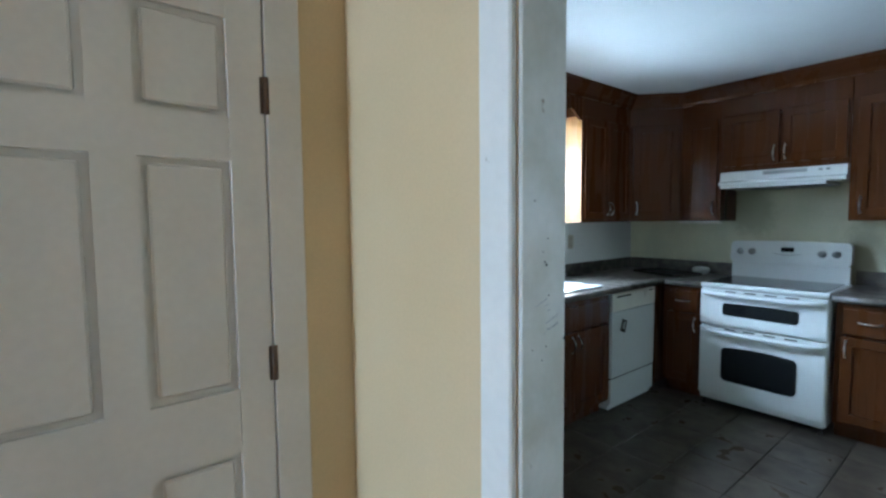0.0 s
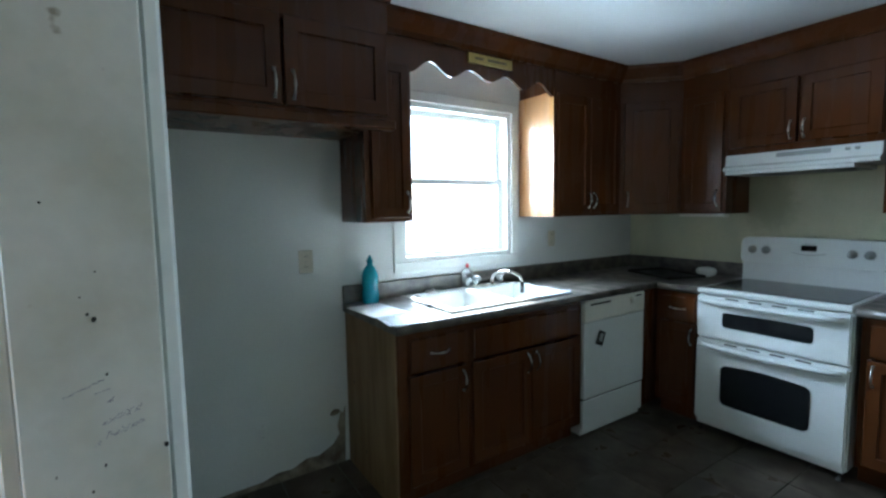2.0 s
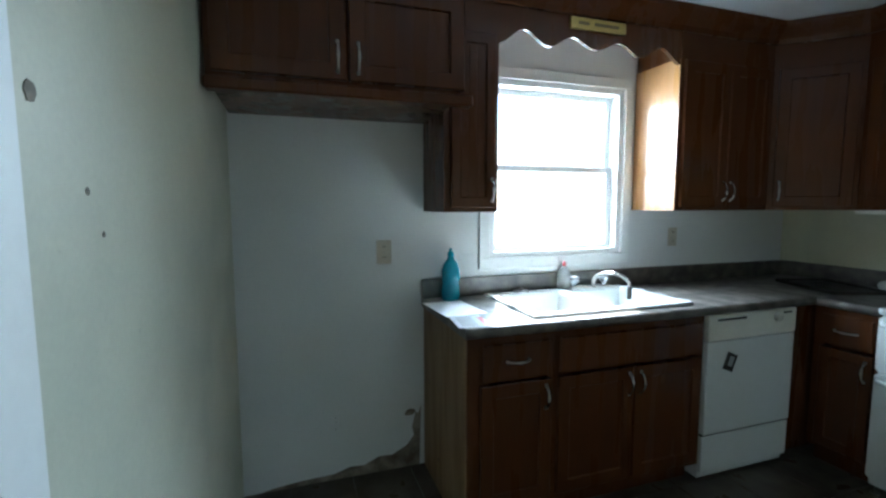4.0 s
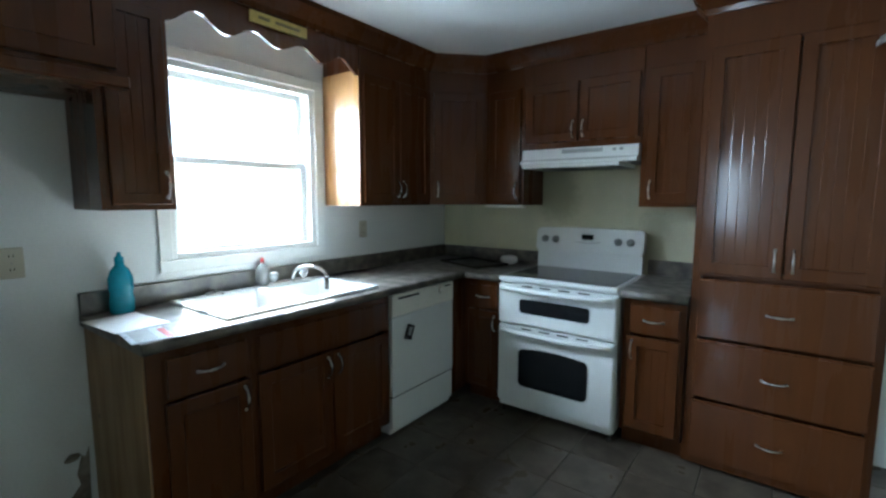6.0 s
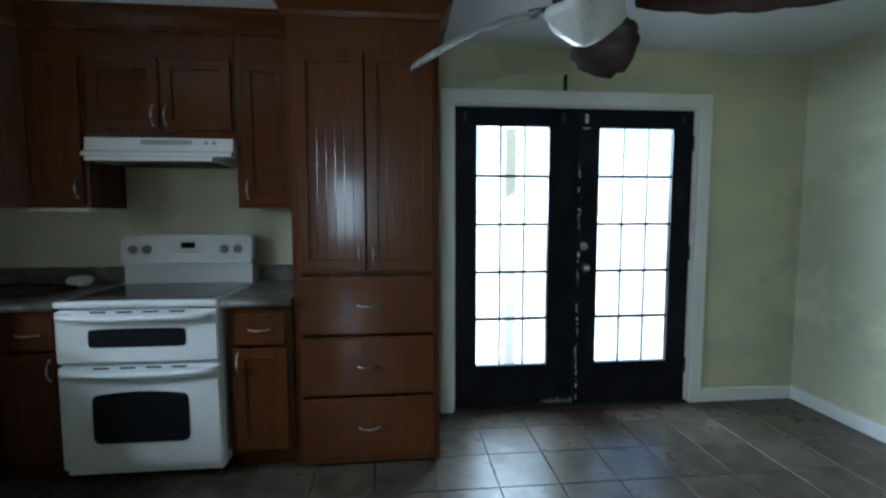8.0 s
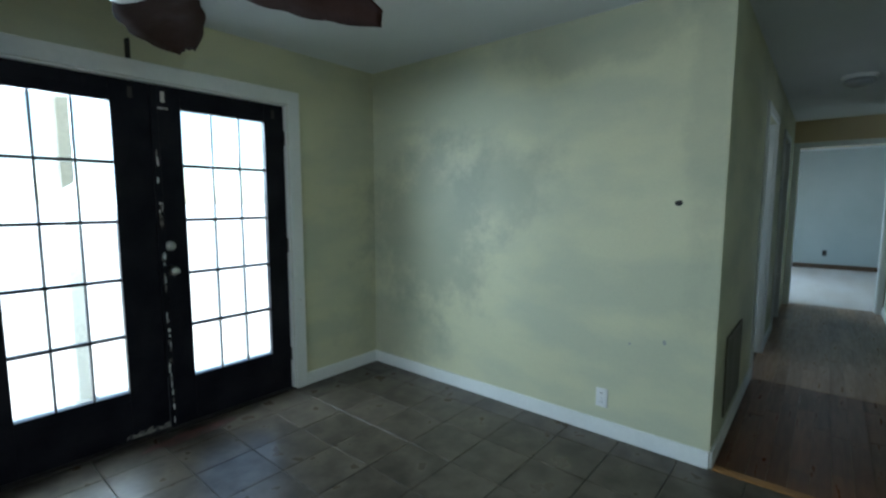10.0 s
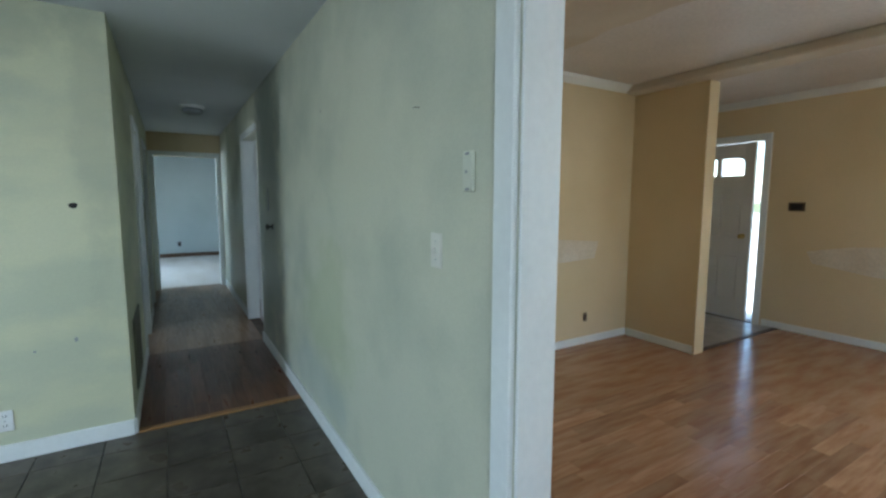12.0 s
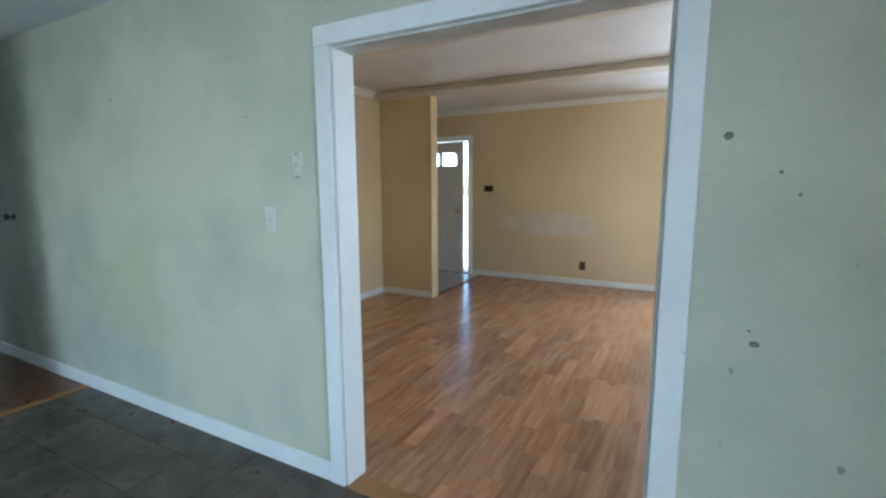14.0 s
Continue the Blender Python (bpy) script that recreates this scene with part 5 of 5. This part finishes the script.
for k, (y, z, r, q) in enumerate(((-3.588, 1.321, 0.0035, 1.3), (-3.593, 1.327, 0.0025, 1), (-3.598, 1.345, 0.0015, 1), (-3.584, 1.37, 0.0015, 1), (-3.622, 1.44, 0.002, 1), (-3.581, 1.262, 0.002, 1.2),
                                  (-3.533, 1.172, 0.0035, 1.3), (-3.588, 1.165, 0.0018, 1.4), (-3.628, 1.165, 0.0015, 1), (-3.60, 1.14, 0.0018, 1))):
    wall_mark(jw(y, z), r * 0.66, "dark nail hole in the painted jamb", q, M_DARK, "jamb_hole", 20 + k)
M_PENCIL = mat("faint_pencil", (0.24, 0.24, 0.29), 0.7, second=(0.52, 0.53, 0.55), scale=220, amount=1.0, grain=300, bump=0.0)
rgp = random.Random(17)
for (ya, za, yb, zb, n, hh) in ((-3.618, 1.244, -3.583, 1.257, 22, 0.0015), (-3.593, 1.243, -3.580, 1.246, 6, 0.0015), (-3.582, 1.233, -3.576, 1.235, 6, 0.003),
                                (-3.588, 1.211, -3.553, 1.221, 26, 0.005), (-3.586, 1.196, -3.551, 1.205, 34, 0.005), (-3.594, 1.187, -3.590, 1.192, 4, 0.003)):
    bm = bmesh.new()
    for k in range(n):
        u = (k + rgp.random()) / n
        cy, cz = ya + (yb - ya) * u, za + (zb - za) * u + rgp.uniform(-hh, hh) * 0.6
        a = rgp.uniform(0.1, 0.6) if hh < 0.002 else rgp.uniform(-1.6, 1.6)
        ln, wd = rgp.uniform(0.0015, 0.004), rgp.uniform(0.0003, 0.0006)
        dx, dz = math.cos(a) * ln / 2, math.sin(a) * ln / 2
        nx, nz = -math.sin(a) * wd, math.cos(a) * wd
        prism(bm, [(cy - dx - nx, cz - dz - nz), (cy + dx - nx, cz + dz - nz), (cy + dx + nx, cz + dz + nz), (cy - dx + nx, cz - dz + nz)], OX0 + 0.0119, OX0 + 0.0123 + k * 0.000004, "x")
    tagged(new("pencil_scrawl", mesh_of("pencil_scrawl", bm, M_PENCIL)), "faint grey pencil scrawl on the painted jamb", "wall mark")
bm = bmesh.new()
rg = random.Random(4)
prism(bm, [(-3.45 + 0.8 * u, 0.0) for u in (0, 1)][::1] + [(-2.64, 0.33), (-2.655, 0.29), (-2.67, 0.30), (-2.69, 0.22), (-2.68, 0.17), (-2.72, 0.12), (-2.75, 0.105), (-2.80, 0.08), (-2.87, 0.085), (-2.95, 0.05), (-3.02, 0.055), (-3.1, 0.03), (-3.25, 0.026), (-3.4, 0.012)], 0.0, 0.0018, "x")
tagged(new("water_stain", mesh_of("water_stain", bm, M_STAIN)), "brown water-damaged strip low on the kitchen wall", "stain")
wall_mark(W_(-2.70, 0.30), 0.03, "small broken plaster patch low on the wall", 0.7, M_STAIN, "plaster_hole", 11)
wall_plate(W_(-3.09, 0.30), "white painted water valve plate low on the wall", "switch", "valve_plate", M_WHITEWALL, 0.05, 0.08)
bm = bmesh.new()
prism(bm, [(x, z + rg.uniform(-0.02, 0.02)) for x, z in ((2.85, 0.68), (3.3, 0.66), (3.8, 0.69), (4.25, 0.77), (4.3, 0.89), (3.95, 0.95), (3.4, 0.97), (2.9, 0.95))], LS, LS + 0.0018)
tagged(new("plaster_patch", mesh_of("plaster_patch", bm, M_PATCH)), "pale plaster patch on the yellow wall", "patch")
bm = bmesh.new()
prism(bm, [(-4.1, 0.78), (-5.3, 0.80), (-6.3, 0.84), (-6.35, 1.0), (-5.2, 1.08), (-4.1, 1.02)], LE - 0.0018, LE, "x")
tagged(new("plaster_patch", mesh_of("plaster_patch", bm, M_PATCH)), "pale plaster patch on the end wall", "patch")

# small fittings on the shaded hall wall
hkn = thing("robe_hook", S_(6.27, 1.17), "dark round knob hook on the shaded hall wall", "hook")
part("rose", lathe(bmesh.new(), [(0.026, 0), (0.026, 0.006), (0.012, 0.009)], 14), M_DARKMETAL, hkn).matrix_basis = Matrix.Rotation(radians(90), 4, "X")
part("knob", lathe(bmesh.new(), [(0.010, 0.009), (0.010, 0.03), (0.025, 0.038), (0.025, 0.052), (0.006, 0.058)], 14), M_DARKMETAL, hkn).matrix_basis = Matrix.Rotation(radians(90), 4, "X")
hpl = thing("thermostat_plate", S_(6.42, 1.40), "narrow grey thermostat backplate on the hall wall", "wall plate")
part("plate", B((-0.022, 0.022, -0.010, 0, -0.10, 0.10, 0.004)), M_STEEL, hpl)
for z in (-0.07, 0.07):
    part("screw", lathe(bmesh.new(), [(0.004, 0), (0.003, 0.0015)], 8), M_STEEL, hpl).matrix_basis = Matrix.Translation((0, -0.010, z)) @ Matrix.Rotation(radians(90), 4, "X")

# reddish stain on the tiles at the doors' meeting edge
rgs = random.Random(31)
bm = bmesh.new()
prism(bm, [(3.84 + 0.30 * math.cos(a) * rgs.uniform(0.75, 1.1), -0.115 + 0.055 * math.sin(a) * rgs.uniform(0.6, 1.2)) for a in [k * math.pi / 12 for k in range(24)]], 0.0006, 0.0014, "z")
tagged(new("floor_stain", mesh_of("floor_stain", bm, M_REDSTAIN)), "dull reddish stain on the tiles before the french doors", "stain")

# return air grille in the hall
vg = thing("return_air_grille", Matrix.Translation((5.70, HN - 0.001, 0.16)), "brown-grey return air grille low on the hall wall", "vent")
part("frame", B((0, 0.56, -0.010, 0, 0, 0.03, 0.002), (0, 0.56, -0.010, 0, 0.43, 0.46, 0.002), (0, 0.03, -0.010, 0, 0.03, 0.43, 0.002), (0.53, 0.56, -0.010, 0, 0.03, 0.43, 0.002)), M_GREENGREY, vg)
part("backing", B((0.03, 0.53, -0.002, 0, 0.03, 0.43)), M_DARK, vg)
sl = bmesh.new()
prism(sl, [(-0.009, 0), (-0.008, 0.002), (-0.003, 0.014), (-0.004, 0.012)], 0.03, 0.53, "x")
sl_me = mesh_of("slat", sl, M_GREENGREY)
for k in range(20):
    o = new("slat", sl_me)
    o.parent = vg
    o.location = (0, 0, 0.036 + k * 0.0195)
# hall lamp and smoke detector
hl = thing("hall_ceiling_light", Matrix.Translation((8.0, -3.06, CEIL)), "round unlit hall ceiling light", "ceiling light")
part("pan", lathe(bmesh.new(), [(0.12, 0), (0.12, -0.02), (0.10, -0.03)][::-1], 20), M_WPLASTIC, hl)
part("glass", lathe(bmesh.new(), [(0.10, -0.03), (0.11, -0.06), (0.07, -0.085), (0.01, -0.095)][::-1], 20), M_STEEL, hl, "dusty grey glass bowl")
# floor register in the living room
rgi = thing("floor_register", Matrix.Translation((1.50, -8.30, 0.001)), "dark floor register near the window", "vent")
part("frame", B((0, 0.28, 0, 0.12, 0, 0.006, 0.002)), M_DARKMETAL, rgi)
for k in range(8):
    part("slot", B((0.02 + k * 0.031, 0.038 + k * 0.031, 0.02, 0.10, 0.006, 0.0072)), M_DARK, rgi)

# ---- ceiling fan ----
cf = thing("ceiling_fan", Matrix.Translation((3.29, -1.21, CEIL)), "ceiling fan with carved dark leaf blades and a frosted glass shade", "ceiling fan")
part("canopy", lathe(bmesh.new(), [(0.012, -0.055), (0.05, -0.05), (0.07, -0.02), (0.072, -0.001)], 20), M_LEAF, cf)
part("downrod", tube(bmesh.new(), [(0, 0, -0.05), (0, 0, -0.16)], 0.012, 10), M_LEAF, cf)
part("motor", lathe(bmesh.new(), [(0.05, -0.30), (0.10, -0.285), (0.125, -0.25), (0.125, -0.20), (0.09, -0.165), (0.03, -0.155)], 24), M_LEAF, cf)
sh = bmesh.new()
n_, prof = 48, [(0.05, -0.275), (0.11, -0.282), (0.145, -0.298), (0.152, -0.318), (0.135, -0.340), (0.108, -0.365), (0.080, -0.390), (0.050, -0.412), (0.022, -0.425), (0.004, -0.430)]
rings = []
for r, z in prof:
    rings.append([sh.verts.new((r * (1 + 0.07 * math.cos(6 * a)) * math.cos(a), r * (1 + 0.07 * math.cos(6 * a)) * math.sin(a), z)) for a in [2 * math.pi * k / n_ for k in range(n_)]])
for a, b in zip(rings, rings[1:]):
    for k in range(n_):
        sh.faces.new((a[k], a[(k + 1) % n_], b[(k + 1) % n_], b[k])).smooth = True
sh.faces.new(rings[-1])
bmesh.ops.recalc_face_normals(sh, faces=sh.faces[:])
part("shade", sh, M_SHADE, cf, "fluted frosted glass shade")


def leaf_blade(ang, droop, tilt, material):
    """A palm-leaf blade: scalloped outline, raised midrib, drooping tip."""
    bm = bmesh.new()
    L0, L1 = 0.17, 0.80
    up, lo = [], []
    steps = 28
    for k in range(steps + 1):
        u = k / steps
        x = L0 + (L1 - L0) * u
        w = 0.145 * math.sin(math.pi * min(1, u * 0.83 + 0.12)) ** 0.8 * (1 + 0.09 * abs(math.sin(u * 13)))
        z = -droop * u * u
        up.append((x, w, z))
        lo.append((x, -w, z))
    rows = []
    for (x, w, z) in up:
        rows.append([bm.verts.new((x, w * s, z + 0.012 * (1 - abs(s)) + 0.004 * math.cos(s * 9))) for s in (-1, -0.66, -0.33, 0, 0.33, 0.66, 1)])
    for a, b in zip(rows, rows[1:]):
        for k in range(6):
            bm.faces.new((a[k], a[k + 1], b[k + 1], b[k])).smooth = True
    r = bmesh.ops.extrude_face_region(bm, geom=bm.faces[:])
    bmesh.ops.translate(bm, vec=(0, 0, -0.010), verts=[v for v in r["geom"] if isinstance(v, bmesh.types.BMVert)])
    bmesh.ops.recalc_face_normals(bm, faces=bm.faces[:])
    bm.transform(Matrix.Rotation(radians(tilt), 4, "X"))
    ob = part("blade", bm, material, cf, "scalloped dark leaf-shaped blade" if material is M_LEAF else "leaf blade seen on edge, its grazing sheen painted grey")
    ob.matrix_basis = Matrix.Translation((0, 0, -0.27)) @ Matrix.Rotation(radians(ang), 4, "Z")
    ir = part("blade_iron", tube(bmesh.new(), [(0.09, 0, 0.0), (0.14, 0, 0.008), (0.22, 0, 0.004)], [0.012, 0.009, 0.016], 8), M_DARKMETAL, ob)
    return ob


for k, a in enumerate((-38, 57, 147, 237)):
    leaf_blade(a, (0.17, 0.06, 0.12, 0.12)[k], -20 if k != 2 else -27, M_LEAFSHEEN if k == 2 else M_LEAF)


# ---- outside ----
pq2 = thing("porch_post", Matrix.Translation((3.62, 1.32, -0.14)), "pale grey square porch post on the patio", "post")
part("shaft", B((-0.05, 0.05, -0.05, 0.05, 0.03, 2.75, 0.006)), M_SIDING, pq2)
part("base", B((-0.065, 0.065, -0.065, 0.065, 0.0, 0.03, 0.004)), M_CONCRETE, pq2)


structure("porch_roof", B((1.2, 6.8, 0.20, 2.2, 2.612, 2.72, 0.01)), M_SIDING, "pale boarded porch roof outside the french doors", "roof")


# ---- floors, laid piece by piece ----
def chip(w, d, hgt, name, material, b=0.003):
    bm = bmesh.new()
    lo = [bm.verts.new(p) for p in ((0, 0, -hgt), (w, 0, -hgt), (w, d, -hgt), (0, d, -hgt))]
    mi = [bm.verts.new(p) for p in ((0, 0, -b), (w, 0, -b), (w, d, -b), (0, d, -b))]
    hi = [bm.verts.new(p) for p in ((b, b, 0), (w - b, b, 0), (w - b, d - b, 0), (b, d - b, 0))]
    bm.faces.new(hi)
    for a, c_ in ((lo, mi), (mi, hi)):
        for k in range(4):
            bm.faces.new((a[k], a[(k + 1) % 4], c_[(k + 1) % 4], c_[k]))
    return mesh_of(name, bm, material)


def lay(parent, me, x, y, z=0.0, name="tile"):
    o = new(name, me)
    o.parent = parent
    o.location = (x, y, z)
    return o


rg = random.Random(11)
fk = structure("floor_kitchen", B((0, EX + 0.0, YS, 0, -0.0118, -0.009)), M_GROUT, "dark slate-look tiled kitchen floor", "floor")
TS, GAP = 0.3065, 0.003
tiles = {}
x = 4.585 - TS * 15
while x < EX - 0.01:
    y = -0.865 + TS * 3
    while y > YS - TS:
        x0, x1 = max(x + GAP / 2, 0.0), min(x + TS - GAP / 2, EX - 0.004)
        y0, y1 = max(y + GAP / 2, YS), min(y + TS - GAP / 2, -0.002)
        if x1 - x0 > 0.02 and y1 - y0 > 0.02 and not (x1 < 0.55 and y0 > -2.6):
            key = (round(x1 - x0, 3), round(y1 - y0, 3))
            if key not in tiles:
                tiles[key] = chip(*key, 0.009, "tile", M_TILE, 0.002)
            lay(fk, tiles[key], x0, y0, rg.uniform(-0.0004, 0.0003))
        y -= TS
    x += TS

fll = structure("floor_living", B((-0.0, 6.3, LS, YL + 0.03, -0.0118, -0.0095)), M_BROWNPLATE, "honey laminate living room floor", "floor")
planks = {}
PWD = 0.0875
near, far = [], []
x = 0.0
col = 0
while x < 5.28:
    y = LS + rg.uniform(-0.5, 0.0)
    while y < YL + 0.03:
        ln = rg.choice((0.38, 0.46, 0.54, 0.62))
        y0, y1 = max(y, LS + 0.002), min(y + ln, YL + 0.028)
        if y1 - y0 > 0.03 and not (x < 1.0 and y0 > -5.0):
            (near if 1.5 < x < 4.2 and y0 > -6.6 else far).append((x, y0, ln if y1 - y0 > ln - 0.001 else y1 - y0))
        y += ln
    x += PWD
rest = bmesh.new()
for k, (x, y0, ln) in enumerate(near + far):
    if k < 290:
        key = round(ln, 2)
        if key not in planks:
            planks[key] = chip(PWD - 0.0006, key - 0.0006, 0.009, "plank", M_LAMINATE, 0.0002)
        lay(fll, planks[key], x, y0, name="plank")
    else:
        box(rest, x, x + PWD, y0, y0 + ln, -0.009, 0.0)
ro = part("plank_field", rest, M_LAMREST, fll)
ro["kind"] = "stuff"
structure("floor_entry", B((4.54, 6.28, LS + 0.0, -6.95, 0.0005, 0.004)), M_FOYER, "pale vinyl entry floor", "floor")
board("trim", [(4.50, 4.545, LS + 0.02, -6.95, 0.0, 0.012)], "dark wood strip at the entry floor's edge", "trim", M_BROWNPLATE, 0.004)
board("trim", [(OX0 + 0.013, OX1 - 0.013, YS - 0.075, YS + 0.02, 0.0, 0.010)], "oak threshold strip in the opening", "trim", M_THRESH, 0.004)

fh = structure("floor_hall", B((EX, HX + T, YL, HN + T, -0.0118, -0.0095)), M_BROWNPLATE, "brown wood strip hall floor", "floor")
strips = {}
y = YS
# Strips past HSPLIT take the copy with light painted in.
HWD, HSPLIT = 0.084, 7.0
while y < HN - 0.01:
    x = EX + 0.05 + rg.uniform(-0.6, 0.0)
    while x < HX + T:
        ln = rg.choice((0.5, 0.7, 0.9))
        x0, x1 = max(x, EX + 0.05), min(x + ln, HX + T)
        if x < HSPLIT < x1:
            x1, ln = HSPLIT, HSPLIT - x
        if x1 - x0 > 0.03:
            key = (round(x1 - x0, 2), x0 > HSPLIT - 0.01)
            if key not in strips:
                strips[key] = chip(key[0] - 0.0006, min(HWD, HN - y) - 0.0006 if y + HWD > HN else HWD - 0.0006, 0.009, "strip", M_HALLWOOD_LIT if key[1] else M_HALLWOOD, 0.0008)
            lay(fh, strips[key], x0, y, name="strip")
        x += ln
    y += HWD
board("trim", [(EX - 0.005, EX + 0.05, YS + 0.015, HN - 0.015, 0.0, 0.009)], "worn oak threshold strip at the hall", "trim", M_THRESH, 0.003)
structure("floor_bedroom", B((HX + T, 15.0, -5.0, -1.1, -0.011, 0.0)), M_PALEWOOD, "pale bedroom floor in window light", "floor")
structure("floor_side_rooms", B((6.7, 10.3, HN + T, -0.7, -0.011, 0.0), (7.0, 9.0, -5.6, YL, -0.011, 0.0)), M_PALEWOOD, "pale side room floors", "floor")
